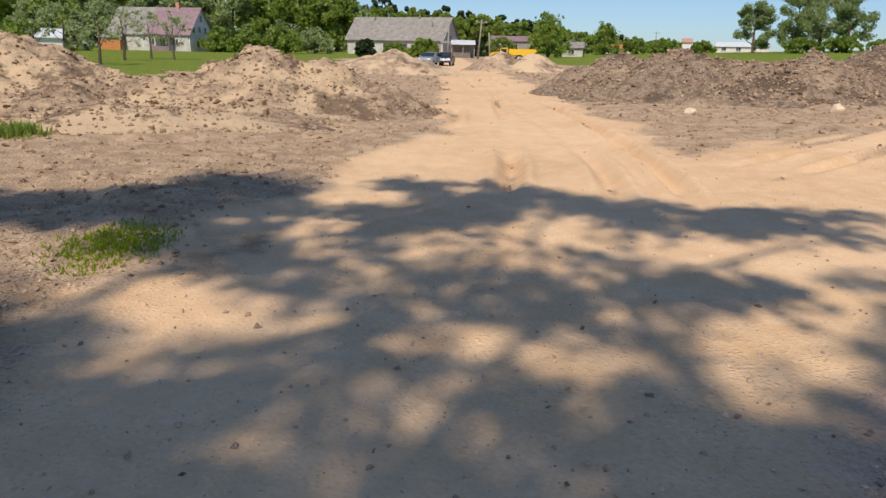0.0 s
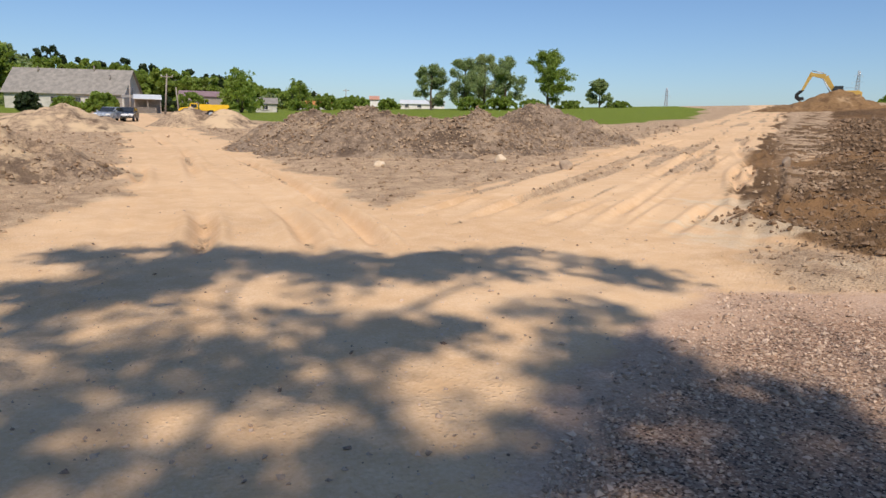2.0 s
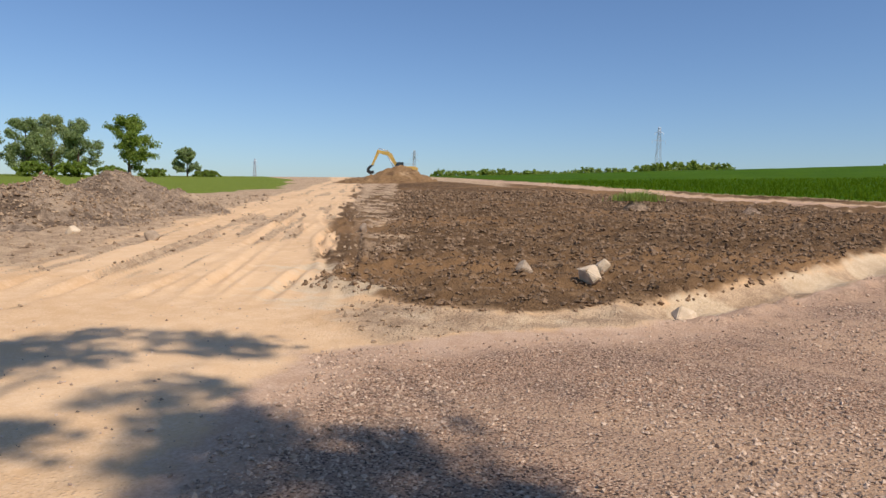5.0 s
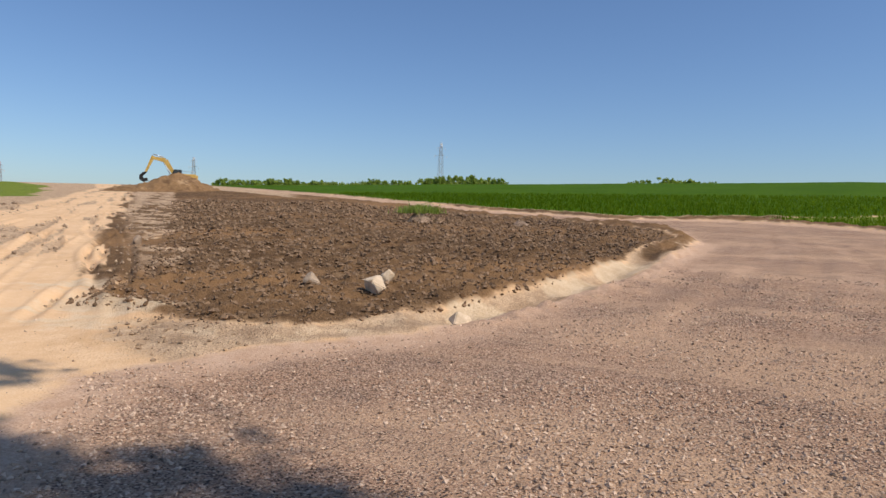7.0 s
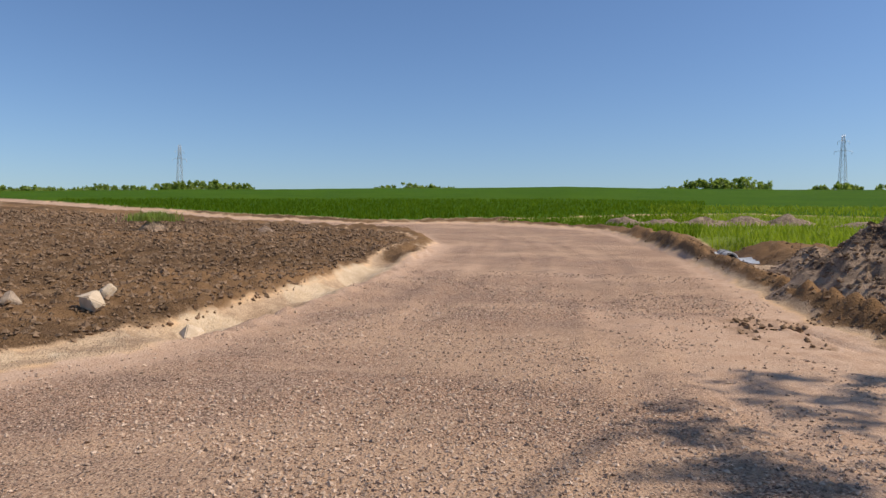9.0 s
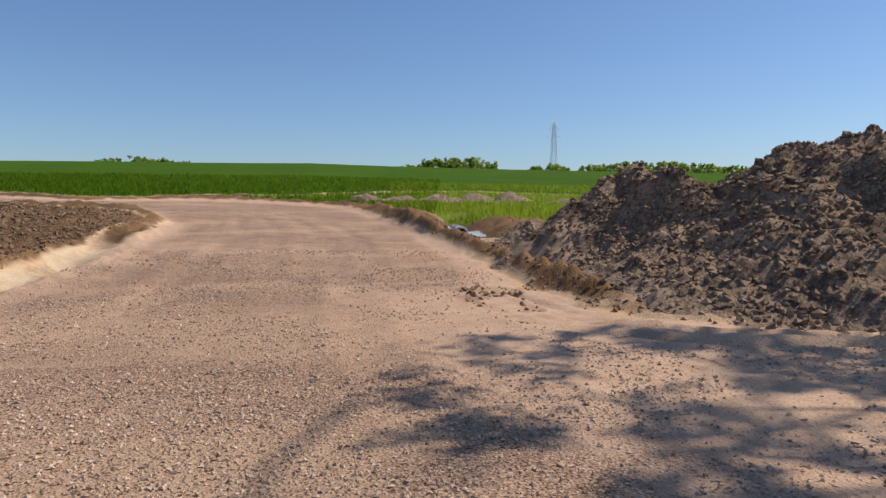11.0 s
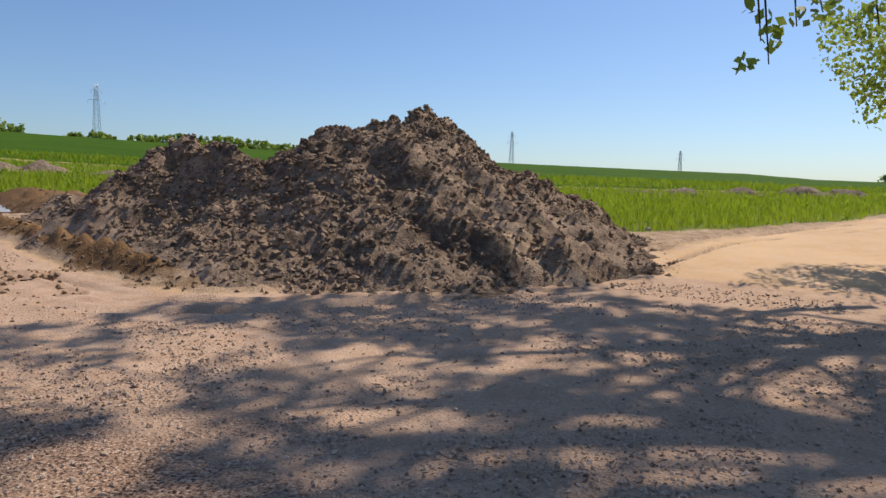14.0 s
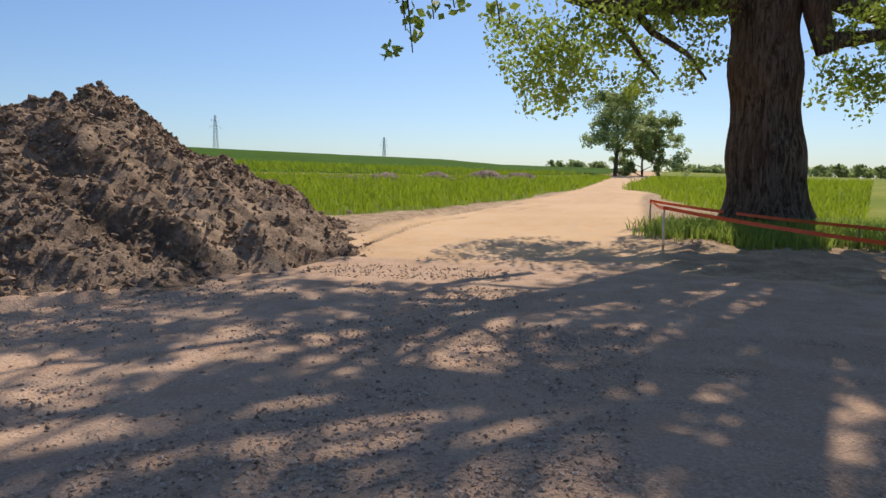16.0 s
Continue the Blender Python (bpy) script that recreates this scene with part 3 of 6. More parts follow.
BIG_HEAP = [(8.93, -14.95, 3.12, 6.12, 5.48, -29.43), (9.65, -13.35, 2.53, 5.43, 3.38, -34.75), (13.14, -12.19, 2.32, 2.81, 3.39, -24.86), (8.03, -19.05, 1.94, 3.84, 2.64, 60.82), (9.63, -10.0, 0.95, 3.38, 2.12, -13.27), (17.52, -12.0, 0.83, 1.68, 1.3, -51.74), (7.37, -19.27, 0.3, 3.73, 2.81, 1.77), (11.26, -11.91, 2.46, 4.19, 1.61, -7.73), (9.06, -16.49, 3.49, 2.21, 3.21, -16.14), (5.59, -17.58, 1.44, 1.69, 2.8, -9.7)]
BERM = [(-4.9, 20.0, 1.55, 4.4, 3.8, 0), (-3.3, 20.4, 1.45, 2.6, 3.2, 60), (-8.3, 18.3, 1.0, 4.5, 3.4, 10), (-12.2, 19.2, 1.9, 5.0, 3.8, 20), (-17, 18, 1.8, 5, 4, 0), (-6.2, 15.2, 0.45, 4.0, 1.8, 5)]
MID_HEAP = [(-4.2, 55, 1.7, 5.0, 4.0, 0), (-1.5, 54, 0.8, 3.0, 3.0, 0)]
LONG_HEAP = [(8.0, 31.5, 1.75, 3.6, 3.8, 60), (9.8, 28.5, 1.95, 4.4, 4.6, 0), (12.0, 27.0, 1.5, 3.6, 4.0, 0), (14.2, 27.5, 1.75, 3.6, 4.4, -20), (19.6, 31.0, 2.0, 5.2, 4.6, 30)]
FAR_HEAP = [(5.2, 66, 1.75, 3.2, 3.2, 0), (8.2, 65, 1.75, 3.2, 3.2, 0)]
DIG_HEAP = [(101, 75.0, 3.3, 8, 6, 0), (96, 78, 1.3, 7, 5, 0), (108, 80, 1.2, 8, 5, 0)]
heap("spoil_heap", BIG_HEAP, M_HEAP, "tall heap of dark crumbly topsoil beside the gravel track", 0.085, 1.15, 100)
heap("spoil_heap", BERM, M_HEAP_PALE, "long low berm of dry sandy earth with darker patches", 0.10, 0.9, 200)
heap("spoil_heap", MID_HEAP, M_HEAP_PALE, "small pale earth heap beside the sandy road", 0.25, 0.7, 300)
heap("spoil_heap", LONG_HEAP, M_HEAP_GREY, "long heap of lumpy grey-brown earth between two tracks", 0.11, 1.0, 400)
heap("spoil_heap", FAR_HEAP, M_HEAP_PALE, "low pale earth heap near the parked yellow lorry", 0.3, 0.6, 500)
heap("spoil_heap", DIG_HEAP, M_CLAY, "brown clay heap under the yellow excavator", 0.4, 1.2, 600)
FIELD_BANK = [(56.6, -20.8, 1.0, 2.2, 1.3, 75), (56.6, -23.8, 0.85, 2.4, 1.2, 90), (56.4, -27.5, 1.0, 2.8, 1.3, 85), (56.2, -31.0, 0.9, 2.4, 1.2, 95), (55.4, -34.6, 0.9, 2.6, 1.3, 80), (51.5, -38.0, 0.6, 2.4, 1.1, 70)]
LANE_BANK = [(12.5, -58.5, 0.5, 3.0, 1.3, -30), (9.5, -60.5, 0.7, 3.0, 1.3, -35), (5.5, -63.5, 0.8, 3.2, 1.4, -40), (1.0, -67.5, 1.0, 3.6, 1.5, -42), (-2.2, -70.8, 0.8, 3.0, 1.3, -45), (20, -54.5, 0.4, 4.0, 1.2, -25)]
heap("spoil_bank", FIELD_BANK, M_HEAP_GREY, "low weathered spoil bank in the crop's edge", 0.2, 0.8, 640)
heap("spoil_bank", LANE_BANK, M_HEAP_GREY, "low dark spoil bank in tall grass", 0.2, 0.8, 660)


# ---- trees ----
def leaf_cloud(centres, spread, per, size, rng, flat=0.8):
    """Small folded leaves scattered round each centre, all in one mesh."""
    c = np.repeat(np.asarray(centres, float), per, axis=0)
    n = len(c)
    d = rng.normal(size=(n, 3))
    d *= (rng.random((n, 1)) ** 0.45) / np.linalg.norm(d, axis=1, keepdims=True)
    d[:, 2] *= flat
    p = c + d * (np.repeat(np.asarray(spread, float), per)[:, None] if np.ndim(spread) else spread)
    a = rng.normal(size=(n, 3))
    a /= np.linalg.norm(a, axis=1, keepdims=True)
    b = np.cross(a, rng.normal(size=(n, 3)))
    b /= np.linalg.norm(b, axis=1, keepdims=True)
    s = size * (0.6 + 0.8 * rng.random((n, 1)))
    tip, root, l, r = p + a * s * 0.62, p - a * s * 0.55, p + b * s * 0.42, p - b * s * 0.42
    verts = np.stack([root, l, tip, r], 1).reshape(-1, 3)
    return verts, np.arange(n * 4).reshape(-1, 4)


def grow(rng, start, way, length, radius, depth, tubes, tips, droop=0.0, spread=0.75):
    """A limb that bends and forks; the ends of the last ones carry leaves."""
    pts, rad = [Vector(start)], [radius]
    d = Vector(way).normalized()
    steps = 5
    for k in range(steps):
        d = (d + Vector(rng.normal(size=3)) * 0.16 + Vector((0, 0, 0.05 - droop * (k + 1) / steps))).normalized()
        pts.append(pts[-1] + d * length / steps)
        rad.append(radius * (1 - 0.62 * (k + 1) / steps))
    tubes.append((pts, rad))
    if depth == 0:
        tips.extend(pts[2:])
        return
    for k in range(4 if depth > 1 else 5):
        at = 1 + int(rng.integers(1, steps)) if k else steps
        side = Vector(rng.normal(size=3))
        side = (side - d * side.dot(d)).normalized()
        grow(rng, pts[at], d * (1 - 0.45 * spread) + side * spread, length * (0.5 + 0.25 * rng.random()), rad[at] * 0.72, depth - 1, tubes, tips, droop, spread)


def tubes_mesh(name, tubes, sides=6):
    verts, faces = [], []
    for pts, rad in tubes:
        v, f = tube_data(pts, rad, sides if rad[0] > 0.06 else 4)
        o = len(verts)
        if len(f[0]) == 4:
            faces += [tuple(i + o for i in q) for q in f]
        verts += [tuple(p) for p in v]
    return mesh_from(name, verts, faces)


def make_tree(name, label, height, width, seed, leaf=M_LEAF, size=0.3, clumps=300, per=30, bare=0.22, depth=2, loose=1.0, lean=0.0, group="", cat="tree"):
    """A free-standing tree: tapered trunk with limbs, and a ragged crown of leaf clumps."""
    rng = np.random.default_rng(seed)
    tree = thing(name, label, cat, group)
    tubes, tips = [], []
    trunk = [Vector((lean * height * t * t + 0.01 * height * math.sin(5 * t + seed), 0.012 * height * math.cos(4 * t + seed), height * 0.86 * t - 0.3 * (t == 0))) for t in np.linspace(0, 1, 9)]
    r0 = height * 0.022
    part("trunk", tubes_mesh("trunk", [(trunk, [r0 * (1.25 - 1.1 * i / 8) for i in range(9)])], 10), M_BARK, tree)
    limbs = []
    for k in range(11):
        t = bare + (0.95 - bare) * (k + 0.5 * rng.random()) / 11
        i = min(int(t * 8), 7)
        p = trunk[i].lerp(trunk[i + 1], t * 8 - i)
        w = 2.4 * k + rng.random()
        reach = width * 0.5 * math.sin(math.pi * min(0.95, 0.22 + 0.78 * (t - bare) / (1 - bare))) ** 0.7
        grow(rng, p, (math.cos(w), math.sin(w), 0.5 + 0.5 * t), reach * 0.8, r0 * 0.5 * (1.1 - t), depth - 1, limbs, tips, 0.02)
    part("branching", tubes_mesh("branching", limbs, 5), M_BARK, tree)
    pick = rng.permutation(len(tips))[:clumps]
    centres = np.array([tips[i] for i in pick])
    v, f = leaf_cloud(centres, height * 0.075 * loose * (0.5 + rng.random(len(centres))), per, size, rng)
    part("crown", mesh_from("crown", v, f, False), leaf, tree)
    return tree


def at(az, r, dz=0.0):
    a = radians(az)
    x, y = r * math.sin(a), r * math.cos(a)
    return x, y, float(ground_z(x, y)) + dz


def stand(ob, az, r, turn=0.0, scale=1.0, dz=0.0):
    ob.matrix_basis = pose(*at(az, r, dz), 0, 0, turn) @ Matrix.Scale(scale, 4)
    return ob


# four field trees beyond the long heap
for az, r, h, w, s, mat in ((23.3, 190, 13.0, 9, 3, M_LEAF_GREY), (26.0, 185, 14.5, 9, 5, M_LEAF_GREY), (27.6, 200, 17.0, 9, 6, M_LEAF_PALE), (29.3, 188, 14.5, 9, 8, M_LEAF_GREY), (32.7, 175, 14.8, 11, 9, M_LEAF_DARK), (36.8, 200, 8.0, 8, 10, M_LEAF_GREY)):
    stand(make_tree("tree", "tall green tree standing at the field's edge", h, w, s, mat, 0.34, 420, 60, 0.10, group="field trees"), az, r, dz=-0.3)


# ---- the old poplar whose shade lies on the junction ----
def old_poplar():
    rng = np.random.default_rng(77)
    bx, by = -7.45, -19.6
    bz = float(ground_z(bx, by))
    tree = thing("old_poplar", "huge old poplar with deeply furrowed bark and bright leaves", "tree")
    n_up, n_round = 40, 96
    verts = []
    for i in range(n_up):
        t = i / (n_up - 1)
        z = 9.5 * t - 0.3
        r = 0.84 + 0.42 * math.exp(-z / 1.0) + 0.05 * math.cos(3 * z) + 0.28 * step01(5.0, 8.0, z) - 0.012 * z
        for k in range(n_round):
            w = 2 * math.pi * k / n_round
            flute = 0.045 * math.sin(5 * w + 0.2 * z) + 0.06 * math.exp(-max(z, 0) / 0.8) * math.sin(7 * w)
            crack = 0.055 * abs(math.sin(17 * w + 1.1 * math.sin(1.7 * z) + 0.8 * math.sin(3.1 * z + 2 * w)))
            crack += 0.03 * float(vnoise(w * 9, z * 1.6, 4))
            q = r * (1 + flute) + crack
            verts.append((bx + 0.055 * z + q * math.cos(w), by + q * math.sin(w), bz + z))
    faces = [(i * n_round + k, i * n_round + (k + 1) % n_round, (i + 1) * n_round + (k + 1) % n_round, (i + 1) * n_round + k) for i in range(n_up - 1) for k in range(n_round)]
    part("trunk", mesh_from("trunk", verts, faces), M_BARK, tree, "dark furrowed grey-brown trunk")
    tubes, tips = [], []
    # height on the trunk, bearing, rise, length, thickness, droop
    limbs = ((5.7, 84, 16, 6.6, 0.42, 0.12), (6.4, -92, -8, 5.2, 0.34, -0.10), (6.8, 60, 24, 8.5, 0.34, 0.06), (7.2, 18, 34, 9.0, 0.36, 0.03), (7.6, -35, 30, 9.0, 0.34, 0.03), (8.0, 140, 40, 7.0, 0.3, 0.0), (8.0, -145, 38, 7.5, 0.3, 0.0),
             (8.4, 100, 52, 8.5, 0.36, 0.0), (8.6, -80, 50, 9.0, 0.36, 0.0), (9.0, 30, 60, 10.0, 0.4, 0.0), (9.0, -20, 72, 11.5, 0.42, 0.0), (9.0, 75, 70, 11.0, 0.4, 0.0), (9.0, -120, 66, 10.5, 0.38, 0.0), (8.2, 45, 40, 10.0, 0.36, 0.02), (8.4, -5, 46, 10.0, 0.36, 0.0))
    for z, bearing, rise, length, thick, droop in limbs:
        a, e = radians(bearing), radians(rise)
        start = Vector((bx + 0.055 * z, by, bz + z))
        grow(rng, start, (math.sin(a) * math.cos(e), math.cos(a) * math.cos(e), math.sin(e)), length, thick, 2, tubes, tips, droop, 0.8)
    # low boughs with broken hanging stubs on both sides, and one long bough that reaches out over the track
    fy = by + 0.6
    tubes.append(([(-6.9, by, 6.6), (-5.9, by + 0.3, 6.25), (-4.5, fy, 6.15), (-3.2, fy, 6.05), (-2.0, fy, 6.3)], [0.55, 0.42, 0.34, 0.26, 0.14]))
    tubes.append(([(-2.95, fy, 6.1), (-2.86, fy, 5.5), (-2.92, fy, 4.8), (-3.0, fy, 4.1)], [0.24, 0.2, 0.19, 0.15]))
    tubes.append(([(-3.2, fy, 5.9), (-3.5, fy, 5.4), (-4.05, fy, 4.65), (-4.4, fy + 0.1, 4.2)], [0.10, 0.07, 0.05, 0.02]))
    tubes.append(([(-3.8, fy, 5.9), (-4.2, fy, 5.4), (-5.1, fy, 4.85), (-5.6, fy, 4.2)], [0.12, 0.09, 0.07, 0.03]))
    tubes.append(([(-7.6, by, 7.4), (-8.05, fy, 6.7), (-8.2, fy, 5.8), (-8.5, fy, 4.85)], [0.42, 0.36, 0.31, 0.26]))
    tubes.append(([(-8.45, fy, 5.15), (-9.2, fy, 5.2), (-10.0, fy, 5.35), (-11.5, fy, 5.9)], [0.24, 0.19, 0.15, 0.08]))
    bough = [Vector(p) for p in ((bx + 0.5, by + 0.5, bz + 8.0), (bx + 2.4, by + 4.2, 10.3), (bx + 4.2, by + 8.3, 10.4), (bx + 6.0, by + 11.6, 8.4), (0.25, -5.6, 5.6), (0.3, -5.25, 4.4))]
    tubes.append((bough, [0.30, 0.24, 0.17, 0.10, 0.05, 0.02]))
    # unseen crown is cut so its shade keeps to this outline on the ground
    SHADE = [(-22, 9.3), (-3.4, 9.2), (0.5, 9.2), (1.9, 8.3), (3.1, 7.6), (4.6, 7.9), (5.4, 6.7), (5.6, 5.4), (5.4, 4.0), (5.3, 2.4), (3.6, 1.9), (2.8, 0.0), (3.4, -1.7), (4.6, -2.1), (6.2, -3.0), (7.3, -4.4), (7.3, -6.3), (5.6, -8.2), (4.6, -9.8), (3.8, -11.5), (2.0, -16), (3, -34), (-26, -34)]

    # gaps cut in unseen leaves to light these ground spots: x, y, half widths
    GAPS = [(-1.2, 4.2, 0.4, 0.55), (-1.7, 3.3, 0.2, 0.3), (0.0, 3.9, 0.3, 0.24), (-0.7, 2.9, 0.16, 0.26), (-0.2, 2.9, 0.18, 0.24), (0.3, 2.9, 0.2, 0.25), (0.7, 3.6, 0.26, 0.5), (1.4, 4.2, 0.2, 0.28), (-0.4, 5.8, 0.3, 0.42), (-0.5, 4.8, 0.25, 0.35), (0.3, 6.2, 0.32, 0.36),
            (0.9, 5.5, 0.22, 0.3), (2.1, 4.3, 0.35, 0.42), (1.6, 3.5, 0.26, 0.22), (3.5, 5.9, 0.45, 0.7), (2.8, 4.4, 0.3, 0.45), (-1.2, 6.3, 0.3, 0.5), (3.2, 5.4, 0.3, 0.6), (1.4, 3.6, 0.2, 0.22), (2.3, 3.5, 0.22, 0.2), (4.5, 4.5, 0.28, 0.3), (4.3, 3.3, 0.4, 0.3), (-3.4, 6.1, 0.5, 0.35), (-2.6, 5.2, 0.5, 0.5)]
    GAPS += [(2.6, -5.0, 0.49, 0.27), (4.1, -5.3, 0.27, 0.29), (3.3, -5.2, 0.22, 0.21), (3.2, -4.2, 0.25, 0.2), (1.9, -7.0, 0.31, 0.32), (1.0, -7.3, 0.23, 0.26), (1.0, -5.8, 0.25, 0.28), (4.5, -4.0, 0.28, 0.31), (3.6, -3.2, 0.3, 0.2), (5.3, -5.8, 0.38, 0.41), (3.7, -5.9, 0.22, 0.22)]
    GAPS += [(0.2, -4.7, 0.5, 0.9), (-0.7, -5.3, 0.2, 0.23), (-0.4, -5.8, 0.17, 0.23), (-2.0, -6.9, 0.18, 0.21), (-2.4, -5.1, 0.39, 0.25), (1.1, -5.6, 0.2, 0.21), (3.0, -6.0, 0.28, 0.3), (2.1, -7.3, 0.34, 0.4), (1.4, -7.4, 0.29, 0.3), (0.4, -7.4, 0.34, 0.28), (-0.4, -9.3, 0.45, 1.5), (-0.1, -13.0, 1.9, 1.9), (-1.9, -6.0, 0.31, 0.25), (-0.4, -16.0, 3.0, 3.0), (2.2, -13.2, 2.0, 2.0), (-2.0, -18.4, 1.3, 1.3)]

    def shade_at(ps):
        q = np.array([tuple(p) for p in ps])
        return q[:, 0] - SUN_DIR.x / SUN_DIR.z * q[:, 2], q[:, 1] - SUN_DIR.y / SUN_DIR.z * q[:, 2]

    # branches dropped where their shade would miss the outline or cross wide gaps
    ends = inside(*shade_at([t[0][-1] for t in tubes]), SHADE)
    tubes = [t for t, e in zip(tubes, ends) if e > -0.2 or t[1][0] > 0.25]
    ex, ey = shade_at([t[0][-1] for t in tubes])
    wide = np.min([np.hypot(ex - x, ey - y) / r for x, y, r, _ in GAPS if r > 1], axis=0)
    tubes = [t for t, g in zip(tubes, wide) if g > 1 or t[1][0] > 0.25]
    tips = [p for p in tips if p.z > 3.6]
    # high boughs and a dense western side, added unseen to cast ground shade
    for way, thick in ((((-0.6, 1.6), (0.2, 3.2), (0.8, 4.6), (0.9, 6.5), (1.5, 8.4)), 0.075), (((1.1, 1.5), (1.35, 3.4), (1.3, 5.0), (0.7, 6.4), (-0.3, 7.6)), 0.065), (((1.3, 4.4), (2.3, 5.6), (3.4, 6.4), (4.6, 6.7)), 0.045)):
        pts = [Vector((gx, gy, 0)) + SUN_DIR / SUN_DIR.z * (15.5 + 0.5 * k) for k, (gx, gy) in enumerate(way)]
        if thick > 0.06:
            pts = [Vector((bx + 0.5, by + 0.3, bz + 9.0)), Vector((bx + 0.8, by + 1.6, bz + 12.5))] + pts
        tubes.append((pts, [thick * (1.5 - 1.2 * k / (len(pts) - 1)) for k in range(len(pts))]))
        tips += [p.lerp(q, 0.5) + Vector(rng.normal(size=3)) * 0.5 for p, q in zip(pts[-4:-1], pts[-3:])]
    for _ in range(60):
        g = Vector((-2.0 + rng.normal() * 0.8, 2.3 + rng.normal() * 0.7, 0))
        tips.append(g + SUN_DIR / SUN_DIR.z * (15 + 5 * rng.random()))
    part("branching", tubes_mesh("branching", tubes, 8), M_BARK, tree)
    # loose leaf clumps added up the sun's direction above ground meant for shade
    for _ in range(1500):
        tips.append(Vector((-7.5 + 13.3 * rng.random(), -2.5 + 11.8 * rng.random(), 0)) + SUN_DIR / SUN_DIR.z * (13 + 8 * rng.random()))
    for _ in range(1200):
        tips.append(Vector((-8 + 15.5 * rng.random(), -14 + 12 * rng.random(), 0)) + SUN_DIR / SUN_DIR.z * (11 + 5 * rng.random()))
    # extra clumps to darken these ground spots with shade
    for gx, gy in ((-2.4, -8.9), (-2.3, -6.3), (-1.9, -6.0), (-2.0, -5.4), (-3.9, -10.3), (-1.6, -8.4), (-3.0, -9.6), (-4.1, -17.6), (-5.4, -18.2), (-5.0, -16.6), (-6.1, -22.5), (-4.6, -19.5)):
        tips += [Vector((gx + rng.normal() * 0.4, gy + rng.normal() * 0.4, 0)) + SUN_DIR / SUN_DIR.z * (11 + 4 * rng.random()) for _ in range(11)]
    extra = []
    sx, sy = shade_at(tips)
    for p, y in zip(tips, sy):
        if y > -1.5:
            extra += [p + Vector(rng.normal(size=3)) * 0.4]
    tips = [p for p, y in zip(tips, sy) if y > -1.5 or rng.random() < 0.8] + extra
    # clumps thinned by where their shade lands, not by the crown's growth
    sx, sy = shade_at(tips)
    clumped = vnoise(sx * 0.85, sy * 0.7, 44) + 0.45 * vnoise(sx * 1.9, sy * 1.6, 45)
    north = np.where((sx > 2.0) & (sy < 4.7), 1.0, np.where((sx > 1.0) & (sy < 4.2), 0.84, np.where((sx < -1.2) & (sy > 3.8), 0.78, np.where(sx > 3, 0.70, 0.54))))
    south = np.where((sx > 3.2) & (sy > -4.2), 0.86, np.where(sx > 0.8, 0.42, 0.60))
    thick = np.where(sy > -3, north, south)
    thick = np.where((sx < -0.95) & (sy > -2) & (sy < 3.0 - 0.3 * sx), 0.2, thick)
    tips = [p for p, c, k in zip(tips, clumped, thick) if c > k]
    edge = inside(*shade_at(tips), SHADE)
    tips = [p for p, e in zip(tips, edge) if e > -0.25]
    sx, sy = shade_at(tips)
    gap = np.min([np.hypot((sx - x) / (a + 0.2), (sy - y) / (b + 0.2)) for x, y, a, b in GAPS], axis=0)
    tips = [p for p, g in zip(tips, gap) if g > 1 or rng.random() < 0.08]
    for p, q in zip(bough[1:-3], bough[2:-2]):
        tips += [p.lerp(q, t) + Vector(rng.normal(size=3)) * 0.7 for t in (0.2, 0.5, 0.8)]
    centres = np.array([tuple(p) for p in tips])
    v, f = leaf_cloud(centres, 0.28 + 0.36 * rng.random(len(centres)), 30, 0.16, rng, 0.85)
    part("crown", mesh_from("crown", v, f, False), M_LEAF, tree, "sunlit green poplar leaves, with unseen clumps added to cast shade")
    # drooping low sprays beside the stub and on the far side of the trunk
    low = []
    for cx, cz, n, wide in ((-1.1, 4.5, 24, 0.55), (-2.0, 5.3, 49, 0.8), (-1.5, 3.85, 14, 0.4), (-3.3, 5.6, 49, 0.8), (-2.6, 4.6, 24, 0.6), (-0.7, 5.3, 16, 0.5), (-2.2, 3.9, 12, 0.4), (-4.1, 4.2, 16, 0.45), (-5.3, 4.6, 14, 0.4), (-5.3, 5.7, 18, 0.6), (-4.3, 5.7, 24, 0.7),
                            (-8.9, 4.3, 18, 0.6), (-9.7, 4.1, 21, 0.6), (-9.2, 5.6, 31, 0.7), (-10.3, 5.0, 37, 0.8), (-10.8, 4.4, 18, 0.6)):
        low += [(cx + rng.normal() * wide * 0.62, by + 0.6 + rng.normal() * 0.8, cz + rng.normal() * wide * 0.55) for _ in range(n)]
    v, f = leaf_cloud(np.array(low), 0.36, 26, 0.105, rng, 0.95)
    part("crown", mesh_from("low_leaves", v, f, False), M_LEAF, tree, "low hanging leaves")
    hang = [(Vector((0.2, -5.25, 4.4)), Vector((0.10, -5.2, 2.46))), (Vector((0.0, -5.3, 4.0)), Vector((-0.04, -5.15, 2.66))), (Vector((-0.3, -5.4, 4.2)), Vector((-0.46, -5.3, 2.66))), (Vector((0.1, -5.3, 4.2)), Vector((-0.17, -5.2, 2.74))), (Vector((0.2, -5.25, 4.0)), Vector((0.16, -5.3, 2.62)))]
    sprays, twigs = [], []
    for a, b in hang:
        mid = a.lerp(b, 0.55) + Vector((0.06, 0, 0.1))
        twigs.append(([a, mid, b], [0.016, 0.011, 0.004]))
        sprays += [tuple(a.lerp(b, t) + Vector(rng.normal(size=3)) * 0.05) for t in np.linspace(0.35, 1, 7)]
    part("hanging_twig", tubes_mesh("hanging_twig", twigs, 5), M_BARK, tree)
    v, f = leaf_cloud(np.array(sprays), 0.10, 9, 0.062, rng)
